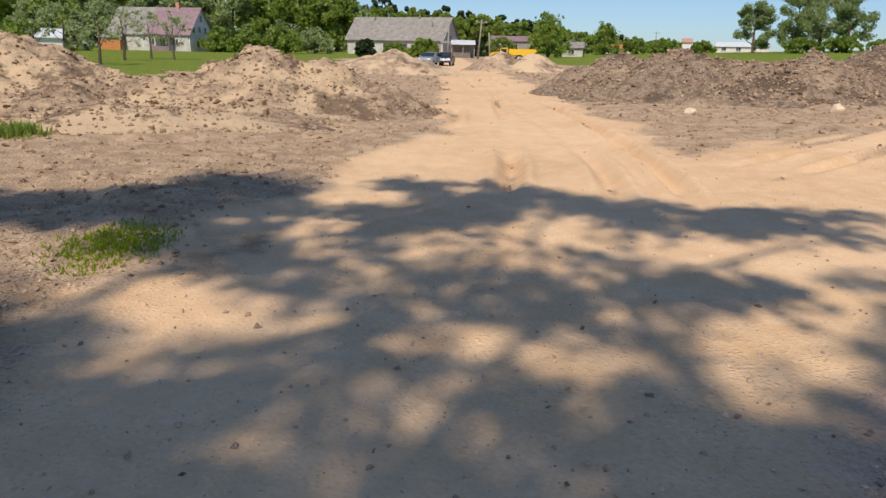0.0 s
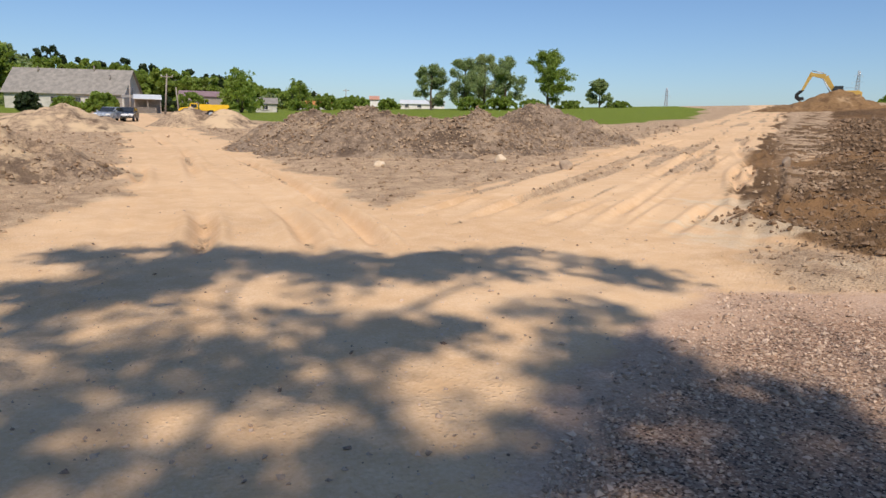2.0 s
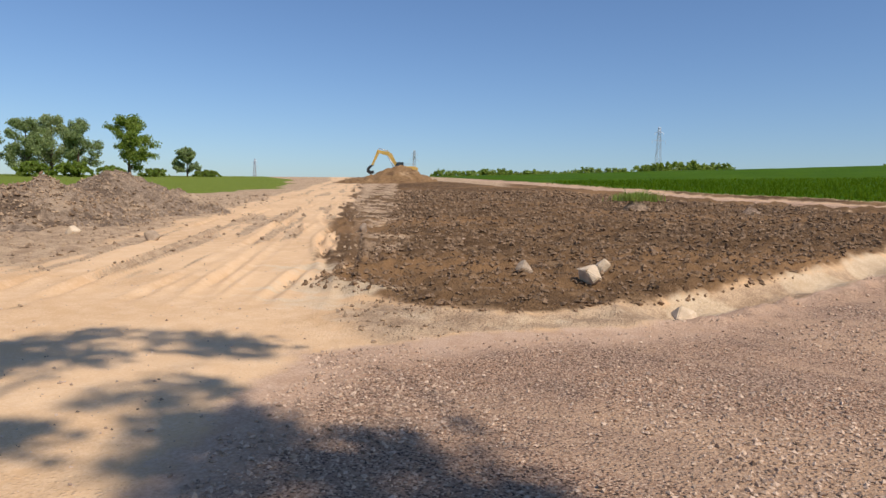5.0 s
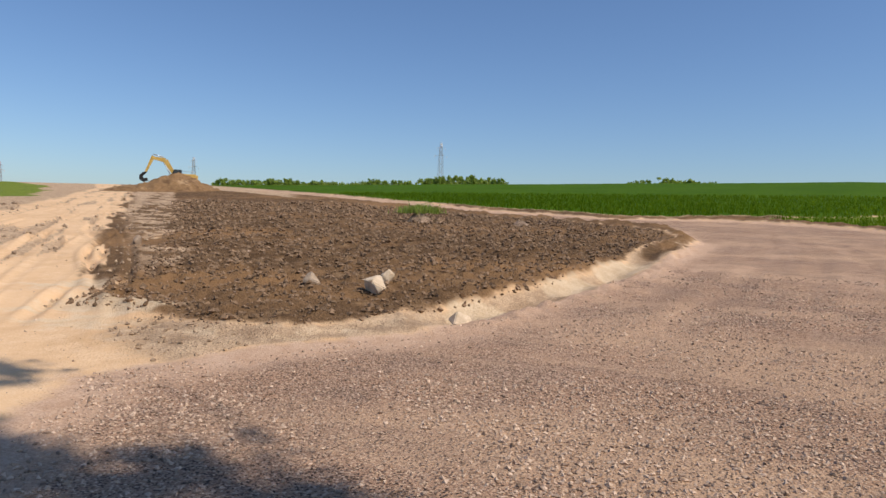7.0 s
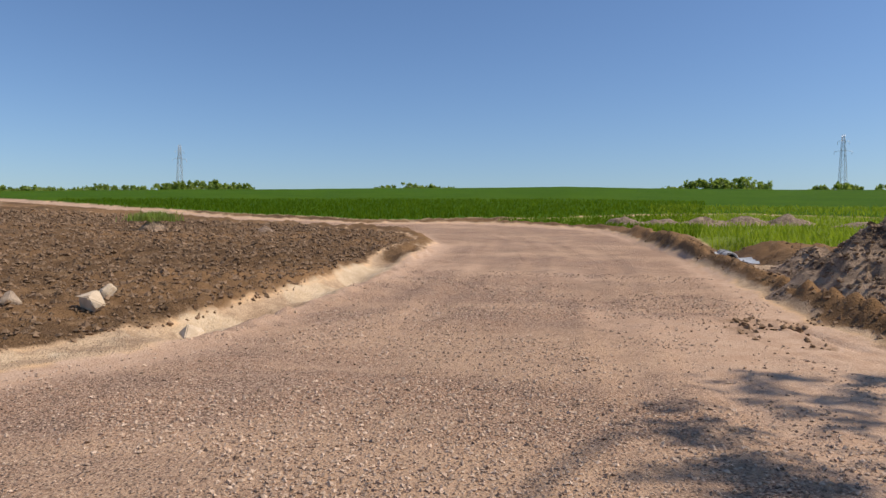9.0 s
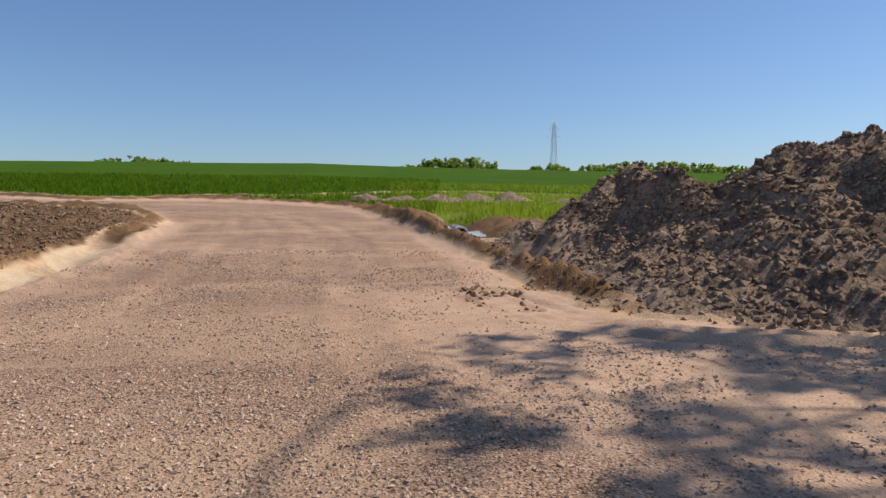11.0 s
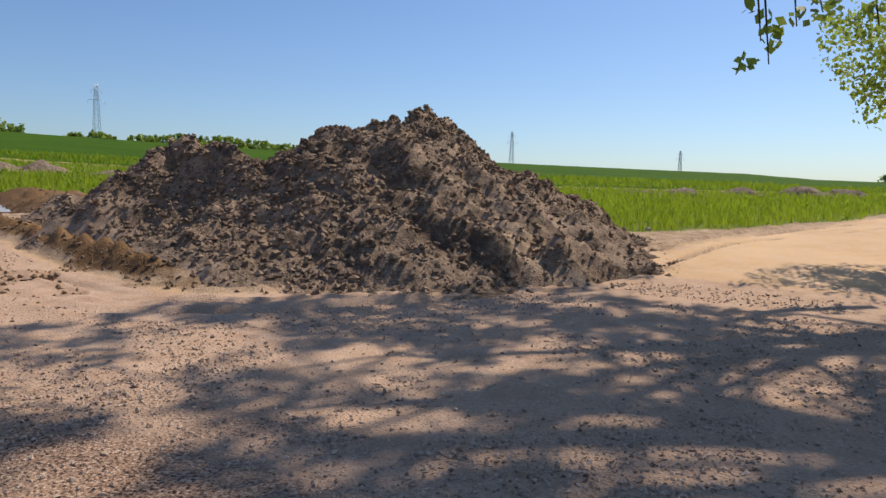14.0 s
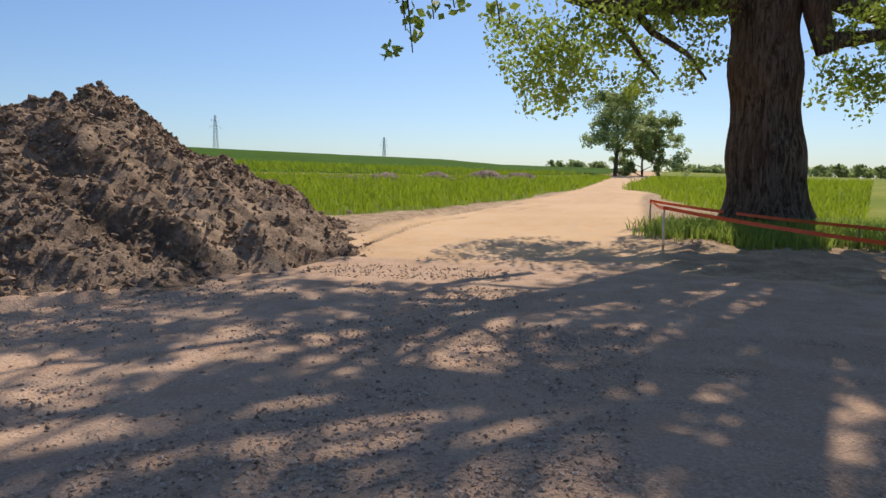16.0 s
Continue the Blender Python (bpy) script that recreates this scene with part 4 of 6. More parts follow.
    part("crown", mesh_from("spray_leaves", v, f, False), M_LEAF, tree, "hanging leafy twig")


old_poplar()

# two trees and a thicket where the lane vanishes
stand(make_tree("lane_tree", "spreading willow with pale leaves beside the lane", 12.6, 12, 21, M_LEAF_PALE, 0.26, 420, 60, 0.24, lean=0.01, group="lane trees", depth=2), -170.7, 104, dz=-0.3)
stand(make_tree("lane_tree", "ragged willow with a leaning limb beside the lane", 9.6, 10, 22, M_LEAF_PALE, 0.26, 200, 50, 0.15, group="lane trees"), -167.5, 112, dz=-0.3)
stand(make_tree("lane_tree", "bushy green willow closing the lane", 7.4, 8, 25, M_LEAF_PALE, 0.3, 220, 50, 0.05, group="lane trees"), -168.7, 108, dz=-0.3)


def bush(name, label, height, width, seed, leaf, size=0.3, clumps=60, per=26, group="", cat="bush"):
    """A shrub: several thin stems and a low uneven crown."""
    rng = np.random.default_rng(seed)
    ob = thing(name, label, cat, group)
    stems, tips = [], []
    for k in range(6):
        w = k * 1.05 + rng.random()
        top = Vector((math.cos(w) * width * 0.3, math.sin(w) * width * 0.3, height * (0.5 + 0.35 * rng.random())))
        stems.append(([Vector((0, 0, -0.2)), top * 0.5 + Vector(rng.normal(size=3)) * 0.1, top], [0.05 * height / 3, 0.035 * height / 3, 0.015]))
    for k in range(clumps):
        u, w = rng.random() ** 0.6, rng.random() * 2 * math.pi
        z = rng.random() ** 0.8
        reach = width * 0.5 * u * math.sqrt(max(0.08, 1 - (0.95 * z) ** 2.2))
        tips.append((reach * math.cos(w), reach * math.sin(w), height * (0.08 + 0.82 * z) * (0.85 + 0.3 * rng.random())))
    part("branching", tubes_mesh("branching", stems, 5), M_BARK, ob)
    v, f = leaf_cloud(np.array(tips), height * 0.13 * (0.6 + 0.8 * rng.random(len(tips))), per, size, rng)
    part("crown", mesh_from("crown", v, f, False), leaf, ob)
    return ob


# woodland behind the cottage
kinds = [make_tree("wood_tree", "broad green tree of the wood behind the cottage", 15 + 2 * k, 11 + k, 40 + k, m, 0.8, 190, 32, 0.05, group="woodland trees", depth=2) for k, m in enumerate((M_LEAF_DARK, M_LEAF_GREY, M_LEAF_PALE, M_LEAF_DARK, M_LEAF_GREY))]
rng = np.random.default_rng(5)
spots = []
for row, r in enumerate((190, 212, 236)):
    az = -52.0 + row
    while az < -6.3:
        spots.append((az + rng.normal() * 0.5, r + rng.normal() * 5, int(rng.integers(5)), 0.8 + 0.35 * rng.random()))
        az += 2.2 + rng.random() * 1.0
for k, (az, r, kind, s) in enumerate(spots):
    s = s * (0.92 if az > -9 else 1.0)
    if k < 5:
        stand(kinds[k], az, r, 70 * k, s, -0.4)
    else:
        copy_thing(kinds[kind], pose(*at(az, r, -0.4), 0, 0, rng.random() * 360)).scale = (s, s, s)
# darker round bushes between the buildings
for az, r, h, w, m, lab in ((8.3, 150, 8.2, 8.5, M_LEAF, "large leafy bush behind the yellow lorry"), (12.6, 190, 7.6, 8, M_LEAF_DARK, "dark round bush at the yard's edge"), (10.4, 170, 4.2, 6, M_LEAF_PALE, "low green bush by a small grey roof"), (-6.2, 118, 2.8, 3.4, M_NEEDLE, "dark purple-brown shrub before the barn"), (-3.9, 116, 2.4, 4, M_LEAF, "green shrub before the barn wall"), (-1.6, 106, 3.0, 5.0, M_LEAF, "spreading green bush beside parked cars"),
                            (-17.3, 145, 4.5, 7, M_LEAF_DARK, "green hedge bush beside the cottage"), (-15.2, 140, 4, 7, M_LEAF, "green garden bush beside the cottage"), (-12.6, 140, 5, 8, M_LEAF_DARK, "tall garden shrub below the wood"), (-27.3, 130, 4.5, 7, M_LEAF_PALE, "pale garden bush beside a shed"), (-30.5, 120, 4.2, 7, M_LEAF_DARK, "dark garden bush beside a shed"), (-10.2, 150, 5, 8, M_LEAF_PALE, "pale green shrub below the wood"),
                            (2.4, 150, 3.2, 7, M_NEEDLE, "dark scrub behind the shed"), (4.6, 165, 4.0, 9, M_LEAF_DARK, "dark scrub behind the poles"), (14.8, 200, 4.2, 9, M_LEAF_DARK, "hedge along the far yard"), (17.2, 205, 4.0, 9, M_LEAF, "hedge along the far yard"), (19.8, 210, 3.2, 8, M_LEAF_DARK, "hedge along the far yard"),
                            (26.5, 175, 3.2, 8, M_LEAF, "bright green bush under the field trees"), (29.0, 172, 3.4, 9, M_LEAF, "bright green bush under the field trees"), (31.5, 170, 2.6, 7, M_LEAF, "bright green bush under the field trees"), (34.5, 190, 2.2, 8, M_LEAF_DARK, "low dark hedge in the field"), (38.2, 195, 1.8, 8, M_LEAF_DARK, "low dark hedge in the field")):
    stand(bush("bush", lab, h, w, int(az * 10) % 97 + 3, m, 0.5, 90, 34), az, r, dz=-0.1)

# thin orchard trees in the cottage garden
for k, (az, r, h) in enumerate(((-27.8, 62, 4.6), (-25.6, 58, 4.6), (-24.0, 72, 5.2), (-22.2, 80, 4.6), (-29.6, 66, 4.2), (-20.6, 78, 4.4))):
    stand(make_tree("orchard_tree", "thin young fruit tree with a pale trunk in the garden", h, 4.2, 60 + k, M_LEAF_PALE, 0.17, 46, 12, 0.35, group="orchard trees"), az, r, dz=-0.1)


def far_wood(name, label, spots, leaf, size, seed, per=60):
    """A wood too far off to count its trees: ragged crowns in one mesh."""
    rng = np.random.default_rng(seed)
    cs, sp = [], []
    for az, r, h, w in spots:
        x, y, z = at(az, r)
        for k in range(18):
            u = rng.random()
            cs.append((x + rng.normal() * w * 0.3, y + rng.normal() * w * 0.3, z + h * (0.1 + 0.82 * u)))
            sp.append(max(w * 0.34 * (1.1 - 0.75 * u), size))
    v, f = leaf_cloud(np.array(cs), np.array(sp), per // 4, size, rng, 1.0)
    me = mesh_from(name, v, f, False)
    me.materials.append(leaf)
    return tagged(new(name, me), label, "trees", kind="stuff")


rng = np.random.default_rng(9)
ridge = [(az, 430 + rng.normal() * 18, 1.5 * max(430 * math.tan(radians(np.interp(az, (-8, 1, 7, 13, 22), (3.6, 3.3, 2.9, 2.2, 1.5)) - 1.1)), 3) * (0.85 + 0.2 * rng.random()), 7.0) for az in np.arange(-8, 23, 0.34)]
far_wood("far_wood", "dark mixed forest along the skyline", ridge, M_LEAF_DARK, 1.9, 11, 300)
pines = [(az, 460 + rng.normal() * 18, 1.55 * max(460 * math.tan(radians(np.interp(az, (-8, 1, 7, 13, 22), (3.7, 3.4, 2.9, 2.1, 1.5)) - 1.1)), 3) * (0.9 + 0.25 * rng.random()), 4.0) for az in np.arange(-7, 14, 0.6)]
far_wood("far_wood", "dark pine tops on the skyline", pines, M_NEEDLE, 1.6, 12, 180)
for az0, az1, h, n in ((56.8, 62.5, 2.2, 14), (63.0, 66.0, 1.8, 8), (66.8, 71.8, 2.0, 12), (72.9, 79.2, 3.4, 22), (89.8, 95.6, 2.0, 10), (113.2, 114.6, 1.8, 4), (114.6, 120.2, 4.2, 22), (123.2, 126.2, 2.6, 9), (127.5, 139.6, 3.6, 34)):
    row = [(a + rng.normal() * 0.1, 262 + rng.normal() * 6, h * (0.7 + 0.5 * math.sin(math.pi * (k + 0.5) / n) + 0.15 * rng.random()) + 1.3, 3.6) for k, a in enumerate(np.linspace(az0, az1, n))]
    far_wood("far_copse", "low bushy copse on the crest of the crop field", row, M_LEAF_DARK, 0.75, int(az0))
for az0, az1, h, n in ((-176, -172, 2.6, 8), (-166.5, -162.8, 1.8, 10), (-157, -150, 2.2, 14)):
    far_wood("far_copse", "hazy line of trees beyond the meadow", [(a, 320 + rng.normal() * 9, h * (0.8 + 0.9 * rng.random()) + 1.5, 4.5) for a in np.linspace(az0, az1, n)], M_LEAF_PALE, 1.0, int(az0) + 300)
for k, az in enumerate((-156.3, -155.2, -153.9, -152.6, -151.4)):
    stand(make_tree("meadow_tree", "small round tree far across the meadow", 4.6 + 0.4 * (k % 3), 4.6, 80 + k, M_LEAF_PALE, 0.6, 60, 20, 0.25, group="meadow trees"), az, 300, dz=-0.3)


# ---- buildings ----
M_ROOF_OLD = simple("weathered_roof", (0.20, 0.185, 0.165), (0.33, 0.30, 0.265), 1.2, 0.9, 0, 0.02, 0.2)
M_ROOF_MAUVE = simple("mauve_roof", (0.20, 0.13, 0.14), (0.30, 0.21, 0.22), 1.5, 0.75, 0, 0.01, 0.3)
M_PLASTER = simple("white_plaster", (0.66, 0.60, 0.56), (0.80, 0.76, 0.72), 1.5, 0.9, 0, 0.005, 0.2)
M_PLASTER_OLD = simple("grey_plaster", (0.42, 0.40, 0.35), (0.60, 0.57, 0.51), 1.2, 0.9, 0, 0.01, 0.2)
M_BRICK = simple("red_brick_wall", (0.42, 0.20, 0.14), (0.55, 0.32, 0.24), 3, 0.9, 0, 0.01, 0.2)
M_BOARD = simple("orange_boards", (0.42, 0.16, 0.05), (0.55, 0.24, 0.09), 4, 0.8, 0, 0.01, 0.2)
M_WOOD_GREY = simple("grey_wood", (0.22, 0.19, 0.16), (0.36, 0.32, 0.28), 5, 0.85, 0, 0.01, 0.2)
M_GLASS = simple("dark_glass", (0.02, 0.025, 0.03), (0.04, 0.045, 0.05), 3, 0.08, 0, 0, 0.7)
M_METAL = simple("galvanised_steel", (0.42, 0.44, 0.46), (0.56, 0.58, 0.60), 3, 0.5, 0.6, 0, 0.5)
M_YELLOW = simple("yellow_paint", (0.72, 0.43, 0.01), (0.80, 0.50, 0.02), 2, 0.4, 0, 0, 0.5)
M_YELLOW_DUSTY = simple("dusty_yellow_paint", (0.46, 0.29, 0.06), (0.62, 0.41, 0.11), 1.5, 0.55, 0, 0, 0.4)
M_BLACK = simple("black_rubber", (0.015, 0.015, 0.015), (0.04, 0.038, 0.035), 6, 0.8, 0, 0.004, 0.3)
M_SILVER = simple("silver_paint", (0.42, 0.45, 0.48), (0.50, 0.53, 0.56), 2, 0.3, 0.5, 0, 0.5)
M_NAVY = simple("dark_blue_paint", (0.03, 0.04, 0.06), (0.05, 0.06, 0.085), 2, 0.25, 0.2, 0, 0.5)
M_LAMP = simple("lamp_glass", (0.7, 0.7, 0.7), (0.85, 0.85, 0.85), 3, 0.15, 0, 0, 0.5)
M_RED_LENS = simple("red_lens", (0.35, 0.02, 0.02), (0.45, 0.03, 0.03), 3, 0.2, 0, 0, 0.5)
M_PALE_ROOF = simple("pale_sheet_roof", (0.55, 0.57, 0.58), (0.70, 0.72, 0.72), 1.0, 0.6, 0.1, 0, 0.4)


def window(x, z, w, h, parent, y, frame_mat, axis="y", name="window"):
    """A pane in a raised frame with a sill, on a wall whose face is at y (or at x for an end wall)."""
    def b(a0, q0, z0, a1, q1, z1):
        return box(a0, q0, z0, a1, q1, z1) if axis == "y" else box(-q1, a0, z0, -q0, a1, z1)
    frame_bm = join(b(x - w / 2 - 0.07, y - 0.06, z - 0.07, x - w / 2, y + 0.05, z + h + 0.07), b(x + w / 2, y - 0.06, z - 0.07, x + w / 2 + 0.07, y + 0.05, z + h + 0.07),
                    b(x - w / 2, y - 0.06, z + h, x + w / 2, y + 0.05, z + h + 0.07), b(x - w / 2, y - 0.06, z - 0.07, x + w / 2, y + 0.05, z), b(x - 0.025, y - 0.05, z, x + 0.025, y + 0.04, z + h))
    win = part(name, frame_bm, frame_mat, parent)
    part("pane", b(x - w / 2, y - 0.02, z, x + w / 2, y + 0.02, z + h), M_GLASS, win)
    part("sill", b(x - w / 2 - 0.12, y - 0.14, z - 0.13, x + w / 2 + 0.12, y - 0.002, z - 0.075), M_WOOD_GREY, win)
    return win


def gable_body(x0, x1, depth, eave, ridge):
    """Walls with gables at both ends, front at y = 0."""
    return prism([(0, -0.5), (depth, -0.5), (depth, eave), (depth / 2, ridge), (0, eave)], x1 - x0, "x", (x0 + x1) / 2)


def roof_slab(x0, x1, depth, eave, ridge, over=0.4, thick=0.16, ribs=0, front=True):
    """One slope of a gabled roof, with ribs running down it."""
    s = (ridge - eave) / (depth / 2)
    y0, ym = -over, depth / 2
    line = [(y0, eave - over * s + 0.03), (ym, ridge + 0.03), (ym, ridge + 0.03 + thick), (y0, eave - over * s + 0.03 + thick)]
    if not front:
        line = [(depth - a, z) for a, z in line][::-1]
    pieces = [prism(line, x1 - x0, "x", (x0 + x1) / 2)]
    for k in range(ribs):
        x = x0 + (k + 0.5) * (x1 - x0) / ribs
        if front:
            pieces.append(prism([(line[3][0], line[3][1]), (line[2][0], line[2][1]), (line[2][0], line[2][1] + 0.05), (line[3][0], line[3][1] + 0.05)], 0.12, "x", x))
    return join(*pieces)


def cottage():
    h = thing("cottage", "white gabled cottage with half grey half mauve roof", "house", at=at(-24.9, 152, 0.15), turn=24.0 - 32)
    part("wall", gable_body(0.0, 16.4, 9.6, 3.2, 7.9), M_PLASTER, h, "white plastered wall")
    part("wall", box(0.1, -0.14, -0.4, 16.2, -0.004, 3.0), M_PLASTER_OLD, h, "stained plaster front wall")
    part("roof", roof_slab(-0.4, 7.6, 9.6, 3.2, 7.9, 0.5, 0.16), M_ROOF_OLD, h, "weathered grey tiled roof")
    part("roof", roof_slab(7.62, 16.8, 9.6, 3.2, 7.9, 0.5, 0.18), M_ROOF_MAUVE, h, "mauve metal roof")
    part("roof", roof_slab(-0.4, 16.8, 9.6, 3.2, 7.9, 0.5, 0.16, 0, False), M_ROOF_OLD, h)
    part("dormer", prism([(0, 0), (1.5, 0), (1.5, 1.0)], 1.3, "x", 6.0), M_ROOF_OLD, h).matrix_basis = pose(0, 1.3, 4.5)
    for x, z in ((1.7, 3.4), (4.0, 3.6), (6.4, 3.5), (3.2, 0.9), (6.2, 0.9), (4.8, 5.6)):
        window(x, z, 0.7, 0.9, h, -16.4, M_WOOD_GREY, "x")
    for x in (8.8, 11.0, 13.6):
        window(x, 1.0, 1.0, 1.1, h, -0.14, M_PLASTER)
    part("porch", join(box(9.5, -2.2, 2.3, 13.4, -0.15, 2.5), box(9.6, -2.1, -0.4, 9.75, -1.95, 2.3), box(13.2, -2.1, -0.4, 13.35, -1.95, 2.3), box(9.6, -2.1, -0.4, 13.3, -2.0, 0.7)), M_ROOF_MAUVE, h)
    part("shed_wall", box(-0.9, -1.9, -0.4, 3.4, -0.2, 2.1, 0.03), M_BOARD, h, "orange boarded shed")
    part("shed_roof", prism([(-2.2, 2.05), (-0.1, 2.55), (-0.1, 2.7), (-2.2, 2.2)], 4.8, "x", 1.25), M_ROOF_OLD, h)
    part("chimney", box(11.7, 4.3, 7.4, 12.4, 5.1, 9.0, 0.03), M_BRICK, h)


def barn():
    b = thing("barn", "long old barn with weathered grey asbestos roof", "barn", at=at(-7.6, 158, 0.2), turn=7.6 - 27)
    part("wall", gable_body(0, 22.0, 10, 3.1, 7.6), M_PLASTER_OLD, b, "stained grey plaster wall")
    part("roof", roof_slab(-0.5, 22.4, 10, 3.1, 7.6, 0.5, 0.14), M_ROOF_OLD, b)
    part("roof", roof_slab(-0.5, 22.4, 10, 3.1, 7.6, 0.5, 0.14, 0, False), M_ROOF_OLD, b)
    for x in (3.4, 4.9):
        window(x, 3.2, 0.9, 1.2, b, -22.0, M_PLASTER, "x")
    for x in (4.5, 9.0, 13.5, 18.0):
        window(x, 1.3, 0.9, 0.8, b, 0.0, M_WOOD_GREY)
    for x, z in ((4.6, 6.9), (15.0, 7.3), (18.6, 5.6)):
        y = (z - 3.1) / 4.5 * 5
        part("vent", join(tube([(x, y, z), (x, y, z + 0.9)], 0.14, 8), tube([(x, y, z + 0.9), (x, y, z + 1.1)], [0.24, 0.05], 8)), M_WOOD_GREY, b)
    part("barn_door", box(19.5, -0.08, -0.4, 21.6, -0.004, 2.5), M_WOOD_GREY, b)


def shed():
    s = thing("shed", "small open shed with pale sheet roof", "shed", at=at(1.3, 128, 0.0), turn=-1.3)
    part("roof", prism([(-0.5, 2.3), (3.2, 3.1), (3.2, 3.2), (-0.5, 2.4)], 4.4, "x", 0.6), M_PALE_ROOF, s, "pale sheet metal roof")
    for x in (-1.4, 0.6, 2.6):
        for y in (0, 3.0):
            part("post", box(x - 0.08, y - 0.08, -0.2, x + 0.08, y + 0.08, 2.45 + y * 0.2), M_WOOD_GREY, s)
    part("back_wall", box(-1.4, 2.95, -0.2, 2.6, 3.05, 2.9), M_WOOD_GREY, s)
    part("log_stack", join(*[tube([(-1.2 + 0.3 * k, 0.6, 0.12 + 0.28 * j), (-1.2 + 0.3 * k, 1.9, 0.12 + 0.28 * j)], 0.14, 7) for k in range(11) for j in range(4)]), M_WOOD_GREY, s)
    part("side_roof", prism([(0.2, 2.5), (3.4, 2.9), (3.4, 3.0), (0.2, 2.6)], 1.8, "x", -2.6), M_ROOF_OLD, s)


def long_low_building(az, r, length, height, label, wall, roof):
    b = thing("farm_building", label, "building", "far farm buildings", at(az, r), -az)
    part("wall", gable_body(-length / 2, length / 2, 7, height, height + 1.2), wall, b)
    part("roof", roof_slab(-length / 2 - 0.3, length / 2 + 0.3, 7, height, height + 1.2, 0.4, 0.12), roof, b)
    part("roof", roof_slab(-length / 2 - 0.3, length / 2 + 0.3, 7, height, height + 1.2, 0.4, 0.12, 0, False), roof, b)
    for k in range(int(length // 4)):
        window(-length / 2 + 2 + 4 * k, height * 0.35, 1.2, 0.9, b, 0.0, M_PLASTER)


cottage()
barn()
shed()
long_low_building(22.6, 225, 14, 1.7, "long white farm building behind field trees", M_PLASTER, M_PALE_ROOF)
long_low_building(14.0, 235, 11, 1.8, "low farm building with a faded roof", M_PLASTER_OLD, M_BOARD)
long_low_building(10.2, 160, 4.5, 2.0, "small grey-roofed hut among bushes", M_PLASTER_OLD, M_ROOF_OLD)
long_low_building(18.7, 250, 3.0, 4.0, "small white house with a red roof", M_PLASTER, M_BRICK)
long_low_building(-29.6, 118, 7.0, 2.0, "pale sheet-roofed garden outbuilding", M_PLASTER, M_PALE_ROOF)
long_low_building(5.4, 180, 10, 3.4, "dark-roofed house half hidden by scrub", M_WOOD_GREY, M_ROOF_MAUVE)


# ---- vehicles ----
def wheel(x, y, r, w, parent, side=1):
    t = part("wheel", join(tube([(x, y - w / 2, r), (x, y - w * 0.35, r), (x, y + w * 0.35, r), (x, y + w / 2, r)], [r * 0.9, r, r, r * 0.9], 20)), M_BLACK, parent)
    part("rim", join(tube([(x, y + side * w * 0.42, r), (x, y + side * (w * 0.5 + 0.01), r)], [r * 0.6, r * 0.52], 14)), M_METAL, t)
    part("hub", tube([(x, y + side * w * 0.5, r), (x, y + side * (w * 0.5 + 0.03), r)], r * 0.18, 8), M_METAL, t)


def car(az, r, turn, paint, label, estate):
    """A family car, length along local x, front at +x."""
    c = thing("car", label, "car", "parked cars", at(az, r, 0.02), turn)
    body = prism([(-2.15, 0.32), (2.1, 0.30), (2.17, 0.55), (2.08, 0.74), (1.1, 0.92), (-2.1, 0.95), (-2.2, 0.7)], 1.74)
    bmesh.ops.bevel(body, geom=body.edges[:], offset=0.06, segments=2, affect="EDGES")
    part("body", body, paint, c)
    back = -1.95 if estate else -1.4
    roof = prism([(back - 0.15, 0.93), (1.05, 0.92), (0.25, 1.40), (back + 0.35, 1.43)], 1.46)
    bmesh.ops.bevel(roof, geom=roof.edges[:], offset=0.07, segments=2, affect="EDGES")
    part("roof", roof, paint, c)
    for s in (-1, 1):
        part("side_window", prism([(back + 0.1, 0.98), (0.85, 0.97), (0.2, 1.33), (back + 0.4, 1.35)], 0.03, "y", s * 0.735), M_GLASS, c)
        part("headlight", box(2.0, s * 0.62 - 0.2, 0.58, 2.17, s * 0.62 + 0.2, 0.73, 0.02), M_LAMP, c)
        part("tail_light", box(-2.22, s * 0.7 - 0.12, 0.66, -2.12, s * 0.7 + 0.12, 0.88, 0.02), M_RED_LENS, c)
        part("mirror", box(0.75, s * 0.93 - 0.09, 0.93, 0.88, s * 0.93 + 0.09, 1.06, 0.02), paint, c)
    part("windscreen", prism([(1.08, 0.95), (1.03, 0.95), (0.30, 1.35), (0.36, 1.36)], 1.3), M_GLASS, c)
    part("rear_window", prism([(back - 0.16, 0.98), (back - 0.1, 0.98), (back + 0.3, 1.36), (back + 0.24, 1.37)], 1.25), M_GLASS, c)
    part("bumper", box(2.05, -0.8, 0.3, 2.22, 0.8, 0.5, 0.04), M_BLACK, c)
    part("bumper", box(-2.26, -0.8, 0.32, -2.12, 0.8, 0.55, 0.04), M_BLACK, c)
    for x in (-1.32, 1.35):
        for s in (-1, 1):
            wheel(x, s * 0.76, 0.31, 0.2, c, s)


car(-0.95, 77, -112, M_SILVER, "silver-grey car parked at the end of the sandy road", False)
car(0.15, 79, -98, M_NAVY, "dark blue estate car parked beside a silver one", True)


